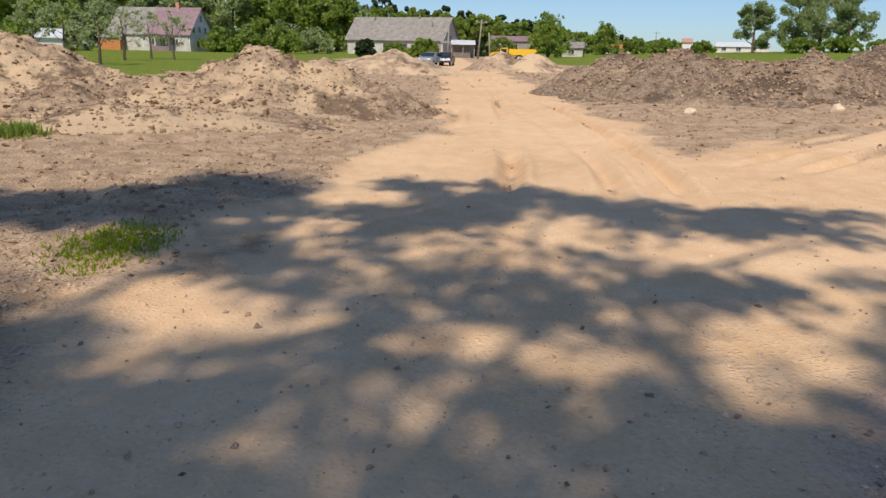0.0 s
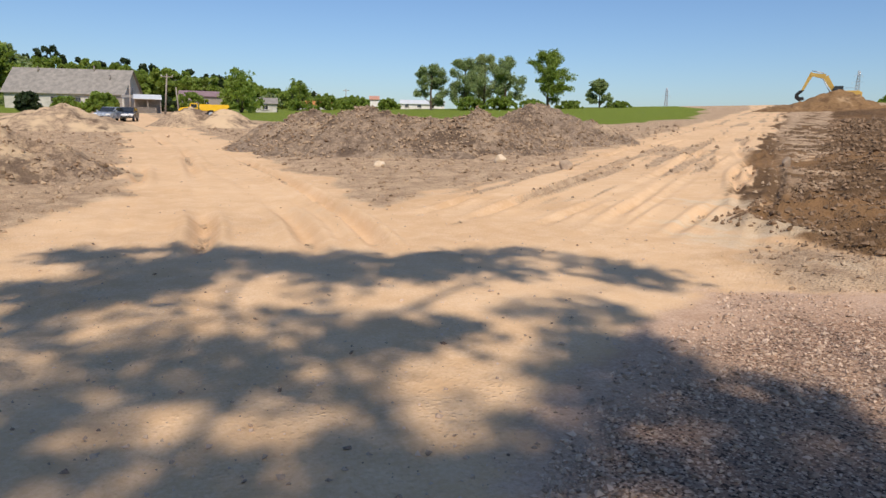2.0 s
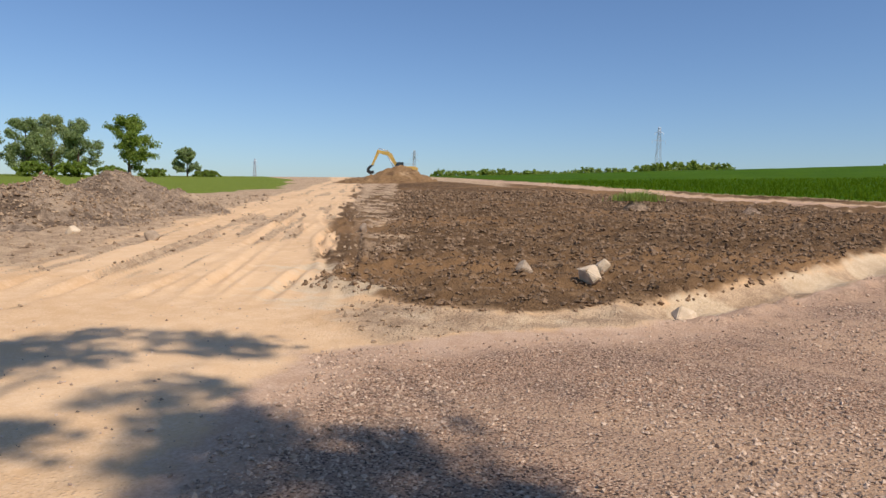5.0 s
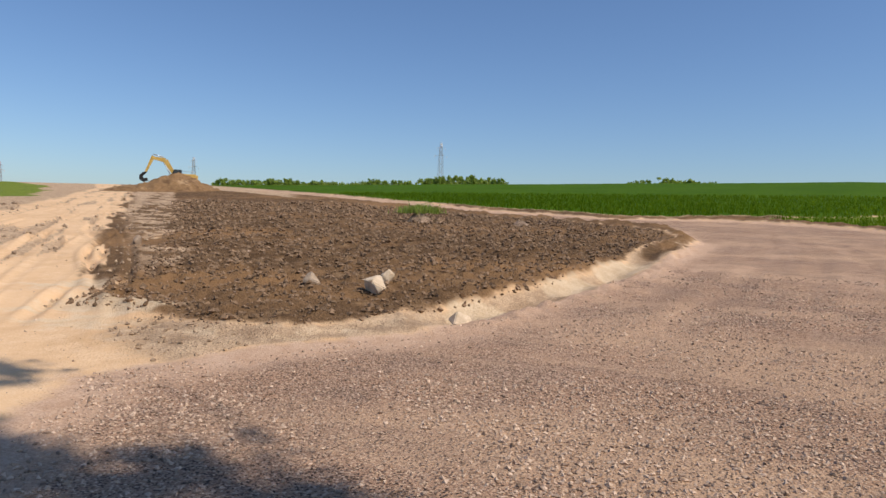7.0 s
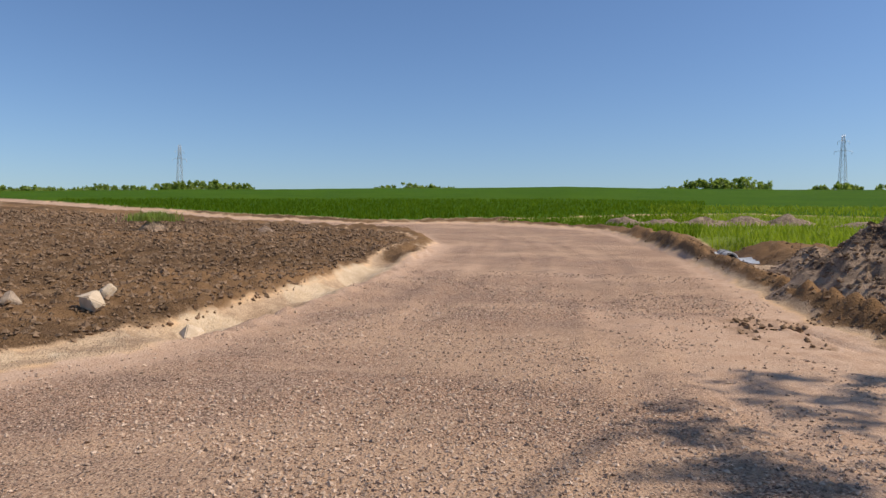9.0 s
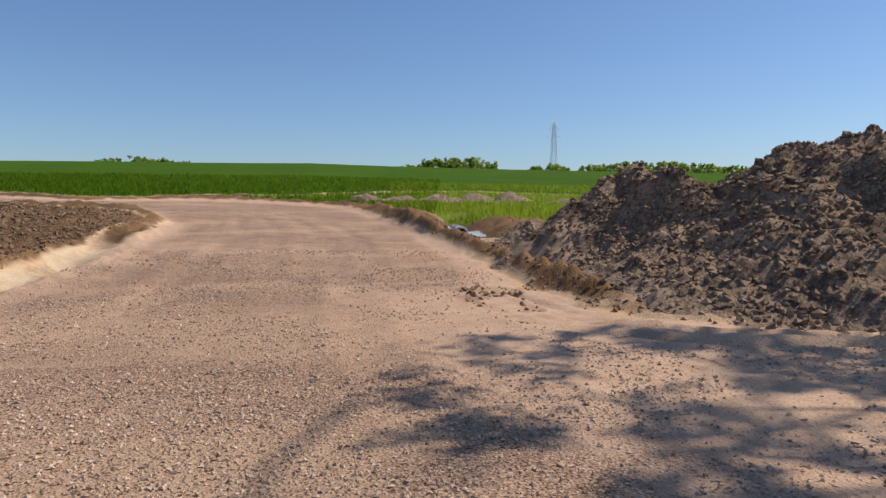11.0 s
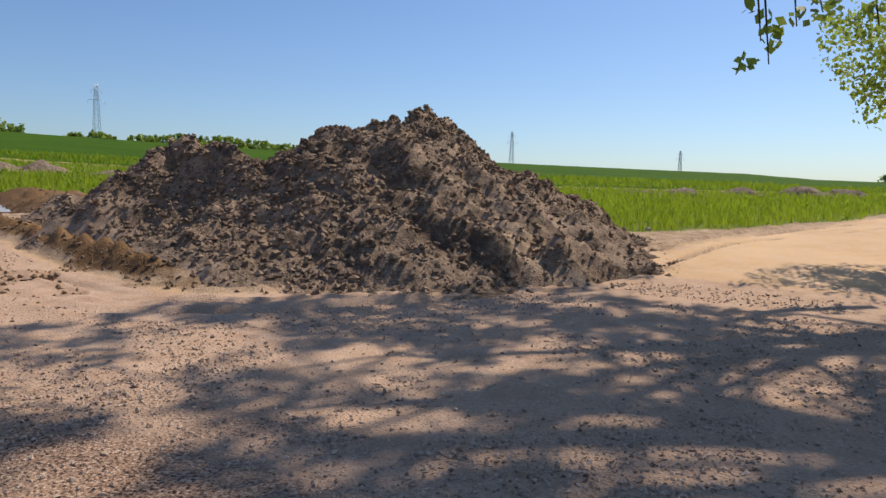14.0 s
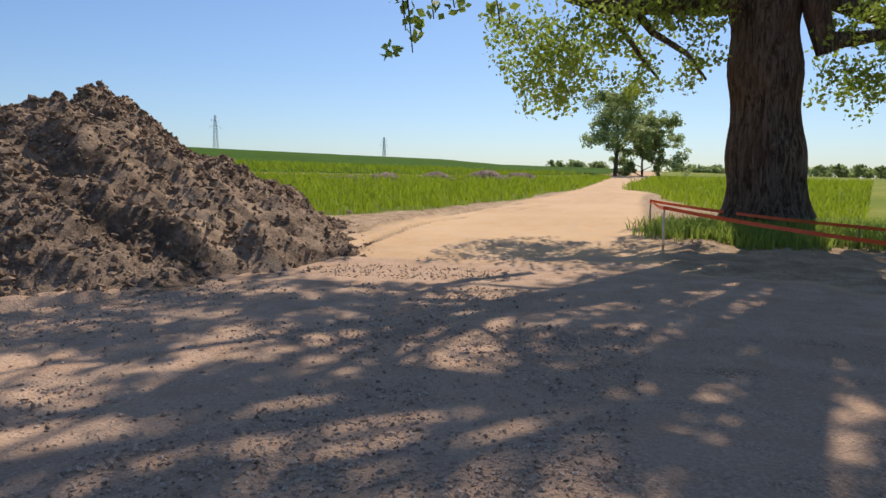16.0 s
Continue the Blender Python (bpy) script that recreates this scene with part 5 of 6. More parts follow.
def lorry():
    t = thing("dump_lorry", "yellow articulated dump lorry parked behind an earth heap", "lorry", at=at(5.5, 102, -0.1), turn=-5.5)
    t.scale = (0.85, 0.85, 0.8)
    nose = prism([(-3.7, 0.9), (-1.9, 0.9), (-1.9, 1.9), (-3.2, 1.75), (-3.7, 1.5)], 2.2)
    bmesh.ops.bevel(nose, geom=nose.edges[:], offset=0.08, segments=2, affect="EDGES")
    part("bonnet", nose, M_YELLOW, t)
    cab = prism([(-2.1, 0.9), (-0.8, 0.9), (-0.8, 2.5), (-1.9, 2.5), (-2.1, 1.9)], 1.8)
    bmesh.ops.bevel(cab, geom=cab.edges[:], offset=0.05, segments=2, affect="EDGES")
    part("cab", cab, M_YELLOW, t)
    part("side_window", box(-1.85, -0.93, 1.75, -0.95, -0.9, 2.35), M_GLASS, t)
    part("windscreen", box(-2.14, -0.75, 1.8, -2.08, 0.75, 2.4), M_GLASS, t)
    part("chassis", box(-3.4, -0.5, 0.7, 3.6, 0.5, 0.95), M_BLACK, t)
    body = prism([(-0.5, 1.3), (3.0, 1.1), (4.0, 1.9), (3.9, 2.35), (-0.6, 2.35)], 2.5)
    bmesh.ops.bevel(body, geom=body.edges[:], offset=0.05, segments=2, affect="EDGES")
    part("skip", body, M_YELLOW, t, "yellow tipping body")
    for k in range(5):
        part("rib", box(-0.2 + k * 0.8, -1.3, 1.4, -0.08 + k * 0.8, -1.25, 2.3), M_YELLOW, t)
    for x in (-2.6, 1.2, 2.8):
        for s in (-1, 1):
            wheel(x, s * 1.05, 0.72, 0.5, t, s)


lorry()


def beam(a, b, w0, w1, depth):
    """A tapering box beam in the plane y = 0."""
    a, b = Vector((a[0], 0, a[1])), Vector((b[0], 0, b[1]))
    d = (b - a).normalized()
    n = Vector((-d.z, 0, d.x))
    pts = [a + n * w0, b + n * w1, b - n * w1, a - n * w0]
    return prism([(p.x, p.z) for p in pts], depth)


def excavator():
    x = thing("excavator", "yellow tracked excavator with raised boom on a heap", "excavator", at=at(53.7, 129.5, 0.9), turn=-53.7)
    x.scale = (0.96, 0.96, 0.96)
    for s in (-1, 1):
        tr = prism([(-1.9, 0.25), (-1.6, 0.0), (1.6, 0.0), (1.9, 0.25), (1.9, 0.65), (1.6, 0.9), (-1.6, 0.9), (-1.9, 0.65)], 0.6, "y", s * 1.2)
        track = part("track", tr, M_BLACK, x)
        for k in range(7):
            part("roller", tube([(-1.5 + 0.5 * k, s * 1.2 - 0.32, 0.3), (-1.5 + 0.5 * k, s * 1.2 + 0.32, 0.3)], 0.17, 10), M_METAL, track)
    part("turntable", tube([(0, 0, 0.85), (0, 0, 1.15)], 0.8, 18), M_BLACK, x)
    house = box(-1.1, -1.35, 1.15, 2.6, 1.35, 2.15, 0.12)
    part("engine_housing", house, M_YELLOW_DUSTY, x)
    part("counterweight", box(2.3, -1.35, 1.1, 2.95, 1.35, 2.0, 0.2), M_YELLOW_DUSTY, x)
    cabm = prism([(-1.5, 1.2), (0.2, 1.2), (0.2, 2.9), (-1.1, 2.9), (-1.5, 2.2)], 1.0, "y", -0.8)
    bmesh.ops.bevel(cabm, geom=cabm.edges[:], offset=0.06, segments=2, affect="EDGES")
    cab = part("cab", cabm, M_BLACK, x, "dark glazed cab")
    part("window", box(-1.1, -1.33, 1.9, 0.05, -1.305, 2.75), M_GLASS, cab)
    boom_a, boom_k, boom_b = (-0.8, 1.6), (-2.6, 4.5), (-4.9, 4.9)
    part("boom", join(beam(boom_a, boom_k, 0.28, 0.42, 0.5), beam(boom_k, boom_b, 0.42, 0.22, 0.48)), M_YELLOW_DUSTY, x)
    part("stick", beam((-4.6, 5.2), (-5.9, 2.2), 0.3, 0.18, 0.4), M_YELLOW_DUSTY, x)
    for s in (-0.36, 0.36):
        part("boom_cylinder", tube([(-1.4, s, 1.4), (-2.9, s, 4.1)], [0.1, 0.07], 8), M_METAL, x)
    part("stick_cylinder", tube([(-2.9, 0, 5.1), (-4.7, 0, 5.5)], [0.1, 0.07], 8), M_METAL, x)
    bucket = prism([(-5.6, 2.3), (-6.3, 2.2), (-6.9, 1.6), (-6.9, 0.9), (-6.3, 0.5), (-5.5, 0.7), (-5.6, 1.2), (-6.2, 1.1), (-6.4, 1.5), (-6.0, 1.9)], 1.3)
    b = part("bucket", bucket, M_BLACK, x, "worn dark steel bucket")
    for k in range(5):
        part("tooth", box(-5.55, -0.55 + 0.25 * k, 0.62, -5.25, -0.45 + 0.25 * k, 0.74), M_METAL, b)
    part("handrail", tube([(0.4, -1.2, 2.15), (0.4, -1.2, 2.6), (2.2, -1.2, 2.6), (2.2, -1.2, 2.15)], 0.03, 6), M_METAL, x)


excavator()


# ---- power line and poles ----
def pylon(az, r, height, label):
    """A steel lattice mast: four legs that taper inwards, cross bracing and two cross arms."""
    p = thing("lattice_pylon", label, "pylon", "power line pylons", at(az, r, -1.0), -az + 20)
    base, top, waist = height * 0.055, height * 0.014, height * 0.03
    def half(z):
        t = z / height
        return base + (waist - base) * min(t / 0.7, 1) if t < 0.7 else waist + (top - waist) * (t - 0.7) / 0.3
    w = max(0.06, r * 0.00022)
    for sx in (-1, 1):
        for sy in (-1, 1):
            zs = np.linspace(0, height, 9)
            part("leg", tube([(sx * half(z), sy * half(z), z) for z in zs], w, 5), M_METAL, p)
    zs = [0.0]
    while zs[-1] < height * 0.98:
        zs.append(min(height, zs[-1] + max(2.2 * half(zs[-1]), 0.5)))
    for s, ax in ((-1, 0), (1, 0), (-1, 1), (1, 1)):
        pieces = []
        for k, (a, b) in enumerate(zip(zs[:-1], zs[1:])):
            for q in (-1, 1):
                u, v = q * half(a), -q * half(b)
                pieces.append(tube([(u, s * half(a), a), (v, s * half(b), b)] if ax == 0 else [(s * half(a), u, a), (s * half(b), v, b)], w * 0.55, 4, False))
        part("bracing", join(*pieces), M_METAL, p)
    for z, reach in ((0.76, 0.115), (0.9, 0.075)):
        for s in (-1, 1):
            part("cross_arm", tube([(0, 0, z * height + 0.4), (s * reach * height, 0, z * height)], [w * 1.2, w * 0.7], 5), M_METAL, p)
            part("insulator", tube([(s * reach * height, 0, z * height), (s * reach * height, 0, z * height - height * 0.045)], w * 0.9, 6), M_LAMP, p)


pylon(74.2, 330, 26.7, "grey lattice pylon behind a copse on the hill")
pylon(125.1, 320, 28.6, "grey lattice pylon standing above the crop field")
pylon(157.1, 420, 27.0, "grey lattice pylon half hidden by the earth heap")
pylon(170.3, 600, 27.8, "faint distant lattice pylon over the field")
pylon(54.6, 420, 24.5, "faint lattice pylon beyond the excavator")
pylon(41.8, 600, 27.0, "faint distant lattice mast on the skyline")


def utility_pole(az, r, height, lean, arm):
    p = thing("utility_pole", "weathered grey wooden pole beside the yard", "pole", "utility poles", at(az, r, -0.3), -az)
    part("shaft", tube([(0, 0, 0), (lean, 0, height)], [0.16, 0.11], 8), M_WOOD_GREY, p)
    if arm:
        part("cross_arm", box(lean - 0.9, -0.06, height - 0.5, lean + 0.9, 0.06, height - 0.36), M_WOOD_GREY, p)
        for s in (-0.8, 0.8):
            part("insulator", tube([(lean + s, 0, height - 0.36), (lean + s, 0, height - 0.15)], 0.06, 6), M_LAMP, p)


utility_pole(2.75, 120, 6.6, 0.5, True)
utility_pole(3.75, 122, 4.6, -0.35, False)
utility_pole(0.35, 118, 5.2, 0.1, False)
utility_pole(16.4, 215, 6.4, 0.1, True)
utility_pole(-13.5, 160, 5.5, 0.0, True)
utility_pole(14.2, 220, 5.4, 0.0, True)


# ---- stones, clods, pebbles ----
def stone_mesh(name, size, seed, flat=0.75):
    """An angular broken stone: a rough hull with softened edges."""
    rng = np.random.default_rng(seed)
    bm = bmesh.new()
    for _ in range(15):
        d = Vector(rng.normal(size=3)).normalized() * (0.82 + 0.3 * rng.random())
        bm.verts.new((d.x * size, d.y * size * 0.8, d.z * size * flat))
    hull = bmesh.ops.convex_hull(bm, input=bm.verts[:])
    loose = [v for v in bm.verts if not v.link_faces]
    bmesh.ops.delete(bm, geom=loose, context="VERTS")
    bmesh.ops.bevel(bm, geom=bm.edges[:], offset=size * 0.06, segments=2, affect="EDGES")
    bmesh.ops.recalc_face_normals(bm, faces=bm.faces[:])
    me = bpy.data.meshes.new(name)
    bm.to_mesh(me)
    bm.free()
    return me


def boulder(x, y, size, seed, mat, label, lift=0.3, flat=0.75, tilt=0):
    me = stone_mesh("boulder", size, seed, flat)
    me.materials.append(mat)
    ob = tagged(new("boulder", me), label, "rock", "loose boulders")
    z = float(lie(np.array([x]), np.array([y]))[0][0])
    ob.matrix_basis = pose(x, y, z + size * lift, tilt, tilt * 0.6, seed * 37)


boulder(11.35, 4.2, 0.27, 1, M_STONE_PALE, "large pale angular boulder on tilled soil", 0.35, 0.85, 20)
boulder(12.55, 4.4, 0.17, 2, M_STONE_PALE, "smaller pale stone behind the large boulder", 0.5, 1.2, 15)
boulder(11.3, 5.4, 0.20, 3, M_STONE, "brown-grey boulder at the plot's edge", 0.35, 0.8)
boulder(12.1, 17.5, 0.26, 4, M_STONE, "brown boulder beside the hill track", 0.4, 0.9)
boulder(11.2, 19.9, 0.28, 5, M_STONE_PALE, "pale stone at the foot of the long heap", 0.3, 0.7)
boulder(7.1, 20.1, 0.26, 6, M_STONE_PALE, "pale flat stone at the foot of the long heap", 0.3, 0.6)
boulder(19.0, 15.4, 0.22, 7, M_STONE, "dark stone beside churned ruts", 0.5, 1.1)
boulder(8.1, -8.2, 0.22, 8, M_STONE, "grey stone at the foot of the tall heap", 0.3, 0.7)
boulder(5.1, -12.6, 0.26, 9, M_STONE, "grey round stone on the heap's foot", 0.7, 0.9)
boulder(10.6, 2.45, 0.24, 10, M_STONE_PALE, "pale clay lump at the plot's edge", 0.3, 0.7)
boulder(4.4, -22.6, 0.16, 12, M_STONE_PALE, "small white stone at the grass edge", 0.3, 0.6)


def scatter(name, label, category, spots, sizes, mat, seed, flat=0.8, sink=0.25):
    """Many little angular lumps lying on the ground, one mesh."""
    rng = np.random.default_rng(seed)
    base = np.array([(1, 0, 0), (-1, 0, 0), (0, 1, 0), (0, -1, 0), (0, 0, 1), (0, 0, -1)], float)
    tri = np.array([(0, 2, 4), (2, 1, 4), (1, 3, 4), (3, 0, 4), (2, 0, 5), (1, 2, 5), (3, 1, 5), (0, 3, 5)])
    n = len(spots)
    v = base[None] * (0.6 + 0.7 * rng.random((n, 6, 1))) + rng.normal(size=(n, 6, 3)) * 0.16
    a = rng.random(n) * 2 * math.pi
    b = rng.normal(size=n) * 0.5
    x, y, z = v[..., 0], v[..., 1], v[..., 2] * flat
    y, z = y * np.cos(b)[:, None] - z * np.sin(b)[:, None], y * np.sin(b)[:, None] + z * np.cos(b)[:, None]
    x, y = x * np.cos(a)[:, None] - y * np.sin(a)[:, None], x * np.sin(a)[:, None] + y * np.cos(a)[:, None]
    v = np.stack([x, y, z], -1) * np.asarray(sizes)[:, None, None] + np.asarray(spots)[:, None, :]
    v[..., 2] += (np.asarray(sizes) * (0.5 - sink))[:, None]
    faces = (tri[None] + 6 * np.arange(n)[:, None, None]).reshape(-1, 3)
    me = mesh_from(name, v.reshape(-1, 3), faces, False)
    me.materials.append(mat)
    return tagged(new(name, me), label, category, kind="stuff")


def polar_spots(n, r0, r1, az0, az1, seed, power=1.0):
    rng = np.random.default_rng(seed)
    r = r0 * (r1 / r0) ** (rng.random(n) ** power)
    a = np.radians(az0 + (az1 - az0) * rng.random(n))
    return r * np.sin(a), r * np.cos(a), rng


def on_heap(lobes, n, seed, low=0.0):
    """Places on a heap's surface, and its height there."""
    rng = np.random.default_rng(seed)
    L = np.array(lobes)
    k = rng.choice(len(lobes), size=n, p=L[:, 3] * L[:, 4] / (L[:, 3] * L[:, 4]).sum())
    L = L[k]
    w, q = rng.random(n) * 2 * math.pi, np.sqrt(rng.random(n)) * 1.15
    c, s = np.cos(np.radians(L[:, 5])), np.sin(np.radians(L[:, 5]))
    u, v = q * np.cos(w) * L[:, 3], q * np.sin(w) * L[:, 4]
    x, y = L[:, 0] + u * c - v * s, L[:, 1] + u * s + v * c
    return x, y, rng


def heap_clods(lobes, n, seed, rugged, size, mat, label, hseed):
    x, y, rng = on_heap(lobes, n, seed)
    h = lobes_height(x, y, lobes)
    rug = rugged * (heap_relief(x, y, hseed))
    h = np.maximum(h + rug * step01(-0.1, 0.8, h), 0)
    z = ground_z(x, y) + h - 0.04
    s = size * (0.35 + 1.5 * rng.random(n) ** 3)
    scatter("earth_clods", label, "soil clods", np.column_stack([x, y, z]), s, mat, seed, 0.8, 0.3)


heap_clods(BIG_HEAP, 26000, 901, 1.15, 0.05, M_CLOD_HEAP, "dark crumbling clods over the tall heap", 100)
heap_clods(BERM, 9000, 902, 0.9, 0.038, M_CLOD_PALE, "dry clods over the sandy berm", 200)
heap_clods(LONG_HEAP, 12000, 903, 1.0, 0.05, M_CLOD_PALE, "grey-brown clods over the long heap", 400)
heap_clods(LONG_HEAP, 2500, 904, 1.0, 0.06, M_CLOD, "dark clods over the long heap", 400)
heap_clods(BERM, 2200, 905, 0.9, 0.055, M_CLOD, "dark turf clods on the berm", 200)

# tilled plot
x, y, rng = polar_spots(40000, 8, 70, 40, 100, 911, 0.7)
keep = inside(x, y, PLOT) > 0.3
x, y = x[keep], y[keep]
z, _ = lie(x, y)
r = np.hypot(x, y)
scatter("soil_clods", "dark clods turned up over the tilled plot", "soil clods", np.column_stack([x, y, z]), (0.016 + 0.0013 * r) * (0.4 + 1.7 * rng.random(len(x)) ** 2.5), M_CLOD, 912)

# gravel and pebbles on the tracks
x, y, rng = polar_spots(110000, 1.9, 20, 14, 195, 921, 0.9)
z, share = lie(x, y)
keep = (share["gravel"] > 0.3) & (share["soil"] < 0.3) & (rng.random(len(x)) < 0.12 + 0.88 * step01(0.42, 0.62, fbm(x, y, 1.6, 4, 77)))
x, y, z = x[keep], y[keep], z[keep]
scatter("gravel", "reddish grey gravel pressed into the track", "gravel", np.column_stack([x, y, z]), 0.005 + 0.018 * rng.random(len(x)) ** 3 + 0.0008 * np.hypot(x, y), M_PEBBLE, 922, 0.7)
x, y, rng = polar_spots(2600, 1.9, 24, -36, 60, 931)
z, share = lie(x, y)
scatter("pebbles", "scattered pebbles on the sandy track", "pebbles", np.column_stack([x, y, z]), 0.005 + 0.02 * rng.random(len(x)) ** 4 + 0.0004 * np.hypot(x, y), M_PEBBLE, 932, 0.7)
# loose lumps on the rough ground beside the tracks
x, y, rng = polar_spots(17000, 4.5, 60, -36, 60, 941, 0.8)
z, share = lie(x, y)
keep = (share["rough"] > 0.45) & (share["grass"] < 0.5)
x, y, z = x[keep], y[keep], z[keep]
scatter("earth_lumps", "dry earth lumps strewn beside the tracks", "soil clods", np.column_stack([x, y, z]), (0.012 + 0.0014 * np.hypot(x, y)) * (0.4 + 1.6 * rng.random(len(x)) ** 3), M_CLOD_PALE, 942)
x, y, rng = polar_spots(3500, 9, 40, 112, 136, 951, 0.8)
z, share = lie(x, y)
keep = (share["soil"] > 0.35) & (share["crop"] < 0.3) & (share["grass"] < 0.4)
x, y, z = x[keep], y[keep], z[keep]
scatter("earth_lumps", "brown earth lumps beside the gravel's edge", "soil clods", np.column_stack([x, y, z]), 0.02 + 0.06 * rng.random(len(x)) ** 3, M_CLOD, 952)


# ---- grass ----
def blades(name, label, x, y, z, height, width, mat, seed, category="grass"):
    rng = np.random.default_rng(seed)
    n = len(x)
    a = rng.random(n) * 2 * math.pi
    h = height * (0.5 + 0.8 * rng.random(n))
    w = np.broadcast_to(width, n) * (0.6 + 0.8 * rng.random(n))
    lx, ly = rng.normal(size=n) * 0.35 * h, rng.normal(size=n) * 0.35 * h
    p = np.column_stack([x, y, z - 0.02])
    side = np.column_stack([np.cos(a) * w, np.sin(a) * w, np.zeros(n)])
    mid = p + np.column_stack([lx * 0.35, ly * 0.35, h * 0.6])
    tip = p + np.column_stack([lx, ly, h])
    verts = np.stack([p - side, p + side, mid + side * 0.7, mid - side * 0.7, tip, tip + side * 0.15], 1).reshape(-1, 3)
    o = 6 * np.arange(n)[:, None]
    faces = np.concatenate([o + np.array([[0, 1, 2, 3]]), o + np.array([[3, 2, 5, 4]])])
    me = mesh_from(name, verts, faces, False)
    me.materials.append(mat)
    return tagged(new(name, me), label, category, kind="stuff")


x, y, rng = polar_spots(64000, 18, 95, 112, 207, 961, 0.75)
z, share = lie(x, y)
keep = ((share["crop"] > 0.35) | (share["grass"] > 0.4) | (share["meadow"] > 0.4)) & (np.hypot(x + 6.6, y + 18.6) > 5.2 + 1.6 * vnoise(x * 0.9, y * 0.9, 8))
x, y, z = x[keep], y[keep], z[keep]
r = np.hypot(x, y)
blades("tall_grass", "lush green grass along the crop field and lane", x, y, z, 0.32 + 0.2 * fbm(x, y, 4, 3, 5), 0.006 + 0.00055 * r, M_GRASS, 962)
x, y, rng = polar_spots(40000, 40, 110, 60, 116, 965, 0.8)
z, share = lie(x, y)
keep = (share["crop"] > 0.35) | (share["grass"] > 0.4)
x, y, z = x[keep], y[keep], z[keep]
blades("crop_edge", "young green crop standing at the field's edge", x, y, z, 0.38, 0.045, M_CROP, 966)
# weeds in the shade of the poplar
rng = np.random.default_rng(970)
x, y = -6.9 + rng.normal(size=9000) * 2.6, -17.9 + rng.normal(size=9000) * 1.3
z, share = lie(x, y)
keep = (share["grass"] > 0.12) & (rng.random(len(x)) < step01(-3.6, -5.2, x) + 0.08)
x, y, z = x[keep], y[keep], z[keep]
blades("weeds", "dark green weeds round the poplar's foot", x, y, z, 0.34, 0.02, M_LEAF_DARK, 971)
# low weeds on the churned verge
x, y = -2.78 + rng.normal(size=2000) * 0.24, 5.7 + rng.normal(size=2000) * 0.45
z, share = lie(x, y)
keep = share["grass"] > 0.12
x, y, z = x[keep], y[keep], z[keep]
blades("weeds", "short trampled weeds on the sandy verge", x, y, z, 0.055, 0.009, M_GRASS, 972)
x, y = -8.0 + rng.normal(size=600) * 0.28, 12.9 + rng.normal(size=600) * 0.16
z, share = lie(x, y)
blades("weeds", "dark weed tuft at the berm's foot", x, y, z, 0.22, 0.02, M_LEAF_DARK, 973)
# a turf clump left on the tilled plot
x, y = 38.0 + rng.normal(size=700) * 0.5, 11.8 + rng.normal(size=700) * 0.6
z, share = lie(x, y)
blades("turf_clump", "grassy turf clump left on the tilled plot", x, y, z + 0.55, 0.4, 0.025, M_LEAF_DARK, 974)
heap("turf_clod", [(38.0, 11.8, 1.0, 1.3, 0.9, 10)], M_HEAP, "dark clod of turf on the tilled plot", 0.1, 0.5, 700)
heap("turf_clod", [(39.2, 6.1, 0.5, 1.3, 0.8, 10), (40.4, 5.0, 0.4, 1.2, 0.7, 10)], M_HEAP, "dark clods at the plot's far edge", 0.12, 0.6, 720)


# ---- tape barrier round the poplar ----
M_TAPE = simple("orange_tape", (0.80, 0.10, 0.03), (0.88, 0.16, 0.05), 6, 0.5, 0, 0, 0.4)
M_STAKE = simple("pale_stake", (0.55, 0.50, 0.42), (0.72, 0.67, 0.58), 8, 0.8, 0, 0.003, 0.2)
STAKES = [(-3.98, -15.78, 0.86, M_STAKE), (-4.85, -21.3, 0.72, M_WOOD_GREY), (-6.95, -12.3, 0.50, M_WOOD_GREY), (-8.3, -16.4, 0.42, M_WOOD_GREY), (-9.6, -13.2, 0.55, M_WOOD_GREY)]
tops = []
for x, y, h, m in STAKES:
    z = float(lie(np.array([x]), np.array([y]))[0][0])
    s = thing("stake", "thin wooden stake holding the orange tape", "stake", "tape stakes", (x, y, z))
    part("post", tube([(0, 0, -0.1), (0.03, 0, h * 0.5), (0.02, 0.01, h)], [0.026, 0.024, 0.02], 6), m, s)
    part("knot", tube([(0.02, 0.01, h - 0.09), (0.02, 0.01, h - 0.01)], 0.036, 7), M_TAPE, s)
    tops.append(Vector((x, y, z + h - 0.05)))


def tape(a, b, sag, width=0.075):
    bm = bmesh.new()
    rows = []
    for i in range(17):
        t = i / 16
        p = a.lerp(b, t) - Vector((0, 0, sag * 4 * t * (1 - t)))
        tw = 0.5 * math.sin(9 * t)
        d = Vector((0.25 * math.sin(tw), 0.4 * math.sin(tw), math.cos(tw))).normalized() * width / 2
        off = Vector((0.001, 0.002, 0))
        rows.append([bm.verts.new(q) for q in (p - d - off, p + d - off, p + d + off, p - d + off)])
    for p, q in zip(rows[:-1], rows[1:]):
        for k in range(4):
            bm.faces.new((p[k], p[(k + 1) % 4], q[(k + 1) % 4], q[k]))
    me = bpy.data.meshes.new("barrier_tape")
    bm.to_mesh(me)
    bm.free()
    me.materials.append(M_TAPE)
    tagged(new("barrier_tape", me), "orange plastic warning tape strung between thin stakes", "tape", "barrier tapes")


tape(tops[0], tops[2], 0.04)
tape(tops[0], tops[1], 0.05)
tape(tops[1], tops[3], 0.05)
tape(tops[2], tops[4], 0.05)
tape(tops[3], tops[4], 0.03)


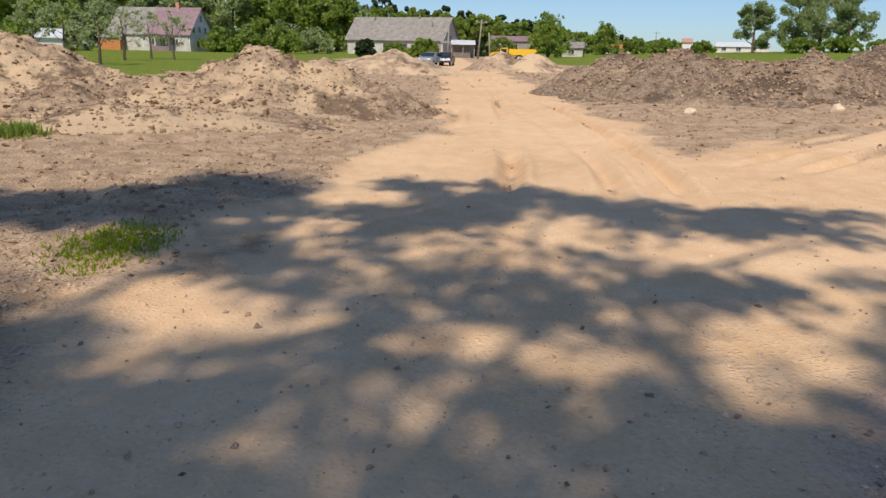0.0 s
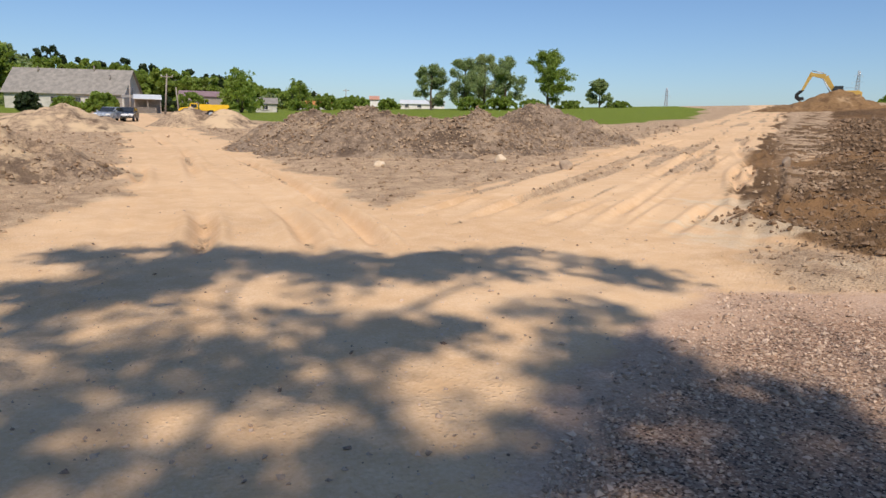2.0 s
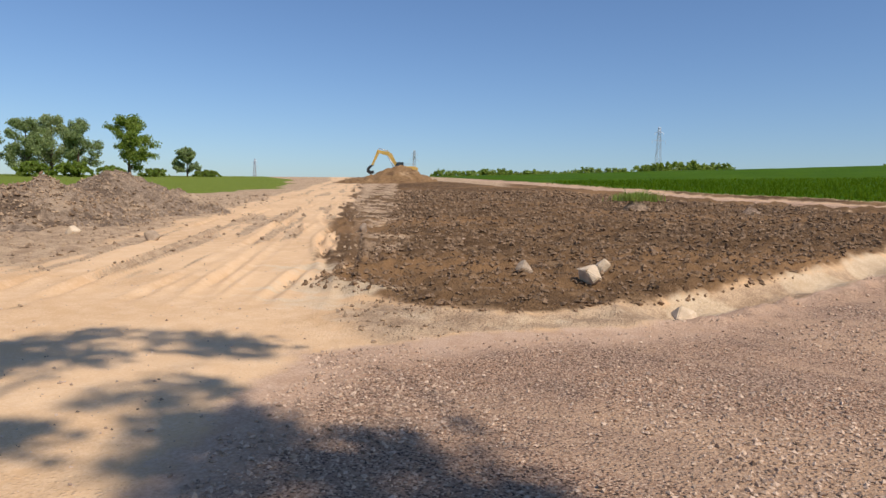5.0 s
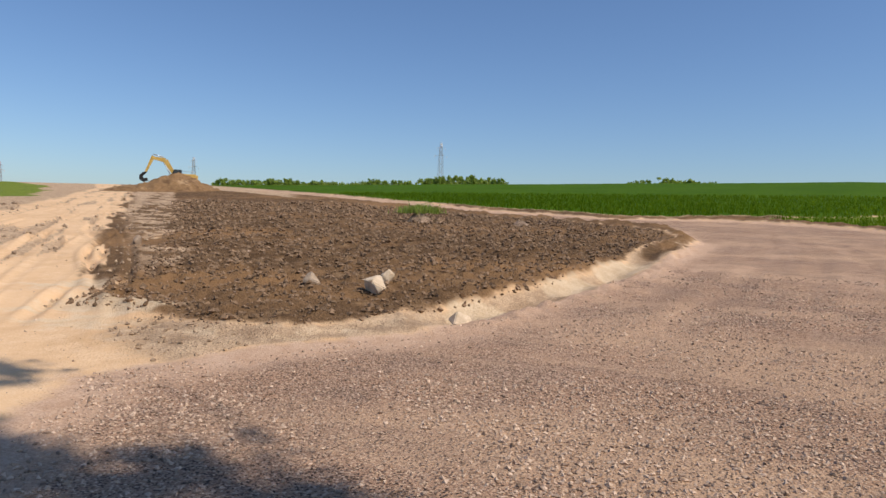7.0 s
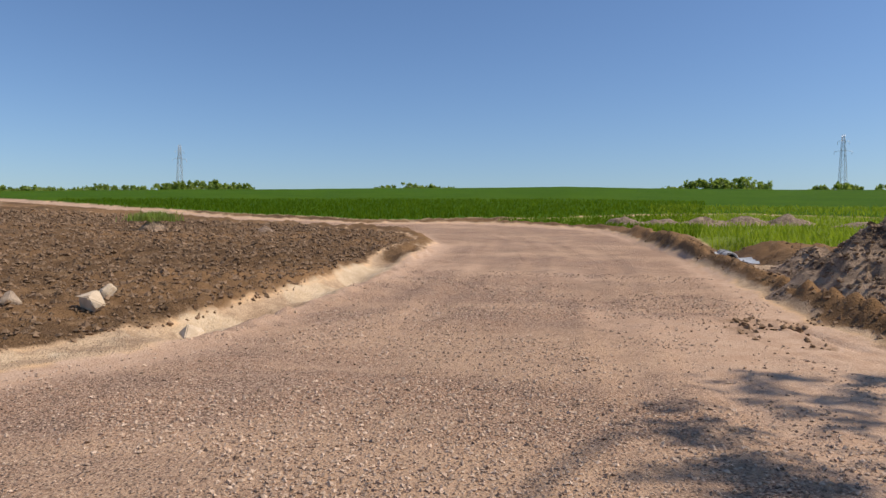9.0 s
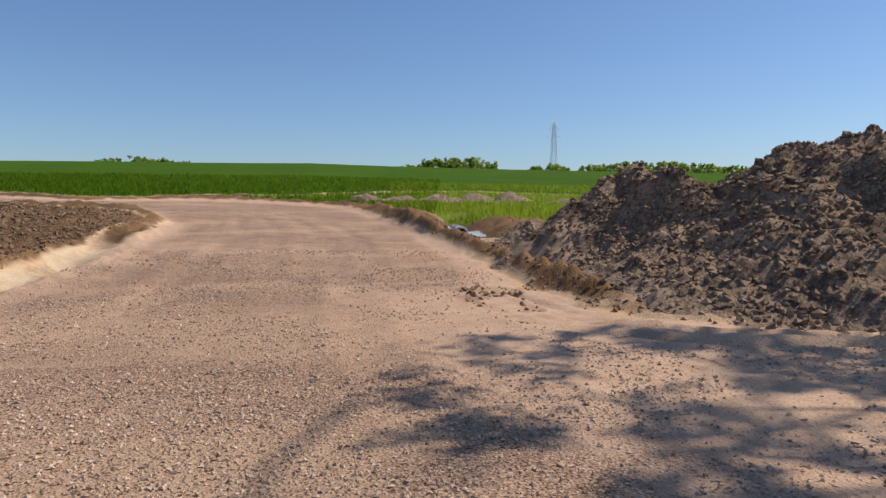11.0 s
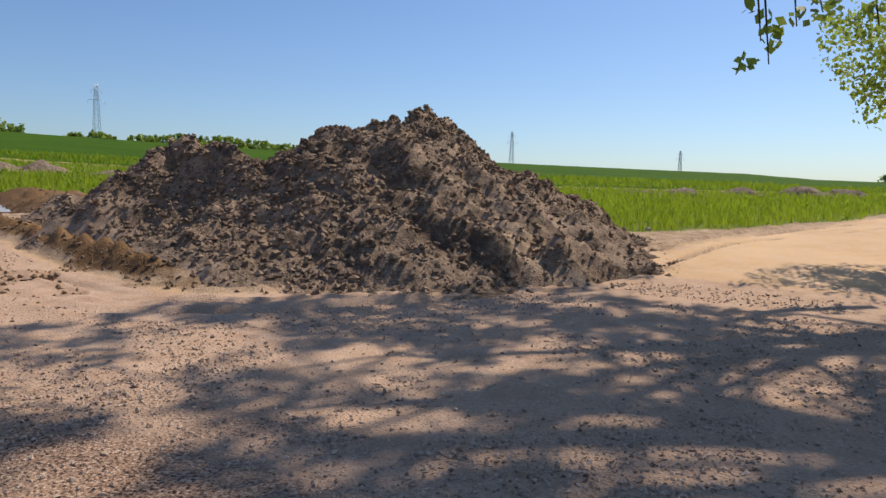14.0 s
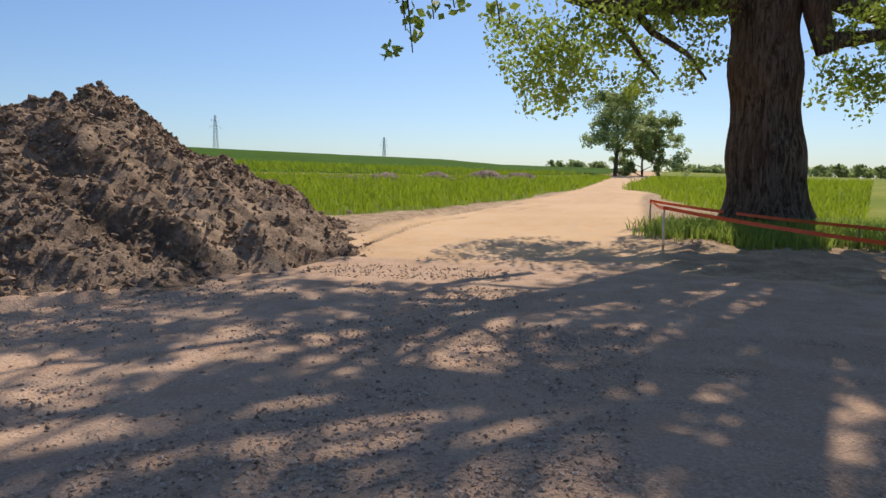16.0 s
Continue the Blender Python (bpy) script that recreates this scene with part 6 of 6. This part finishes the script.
# ---- culvert in the ditch ----
M_PIPE = simple("concrete_pipe", (0.36, 0.35, 0.34), (0.54, 0.53, 0.51), 3, 0.85, 0, 0.01, 0.2)
M_SHEET = simple("grey_sheeting", (0.28, 0.285, 0.295), (0.42, 0.43, 0.44), 2, 0.35, 0, 0.02, 0.5)
px, py, pz = at(118.6, 27.5)
pipe = thing("culvert_pipe", "grey concrete culvert pipe lying in the ditch", "pipe", at=(px, py, pz + 0.02), turn=-22)
for k in range(2):
    outer = tube([(0.02 + 1.6 * k, 0, 0), (1.58 + 1.6 * k, 0, 0)], 0.26, 20, False)
    inner = tube([(0.02 + 1.6 * k, 0, 0), (1.58 + 1.6 * k, 0, 0)], 0.20, 20, False)
    part("pipe_length", join(outer, inner), M_PIPE, pipe)
    part("collar", join(tube([(1.45 + 1.6 * k, 0, 0), (1.66 + 1.6 * k, 0, 0)], 0.30, 20)), M_PIPE, pipe)
# black disc inside the bore stands in for its unlit depth
part("bore_dark", tube([(0.25, 0, 0), (0.3, 0, 0)], 0.2, 20), M_BLACK, pipe)
part("rim", join(*[tube([(0.0, 0.23 * math.cos(a), 0.23 * math.sin(a)), (0.0, 0.23 * math.cos(a + 0.42), 0.23 * math.sin(a + 0.42))], 0.035, 6) for a in np.arange(0, 6.28, 0.42)]), M_PIPE, pipe)


def sheeting():
    sx, sy = np.meshgrid(np.linspace(-1.7, 1.1, 40), np.linspace(-1.0, 1.0, 26), indexing="ij")
    gz = 0.16 * (fbm(sx * 1.0, sy * 1.0, 0.7, 4, 31) - 0.5) + 0.05 * np.sin(7 * sx + 3 * sy)
    gx, gy = px + 0.9 * sx + 0.9, py - 0.6 + sy * 0.8 - 0.35 * sx
    g = lie(gx.ravel(), gy.ravel())[0].reshape(gx.shape)
    v = np.stack([gx, gy, np.maximum(g + 0.08, pz - 0.05) + gz], -1).reshape(-1, 3)
    m, n = gx.shape
    i, j = np.meshgrid(np.arange(m - 1), np.arange(n - 1), indexing="ij")
    f = np.stack([i * n + j, (i + 1) * n + j, (i + 1) * n + j + 1, i * n + j + 1], -1).reshape(-1, 4)
    me = mesh_from("sheeting", v, f)
    me.materials.append(M_SHEET)
    tagged(new("sheeting", me), "crumpled grey plastic sheeting laid in the ditch", "sheeting")


sheeting()
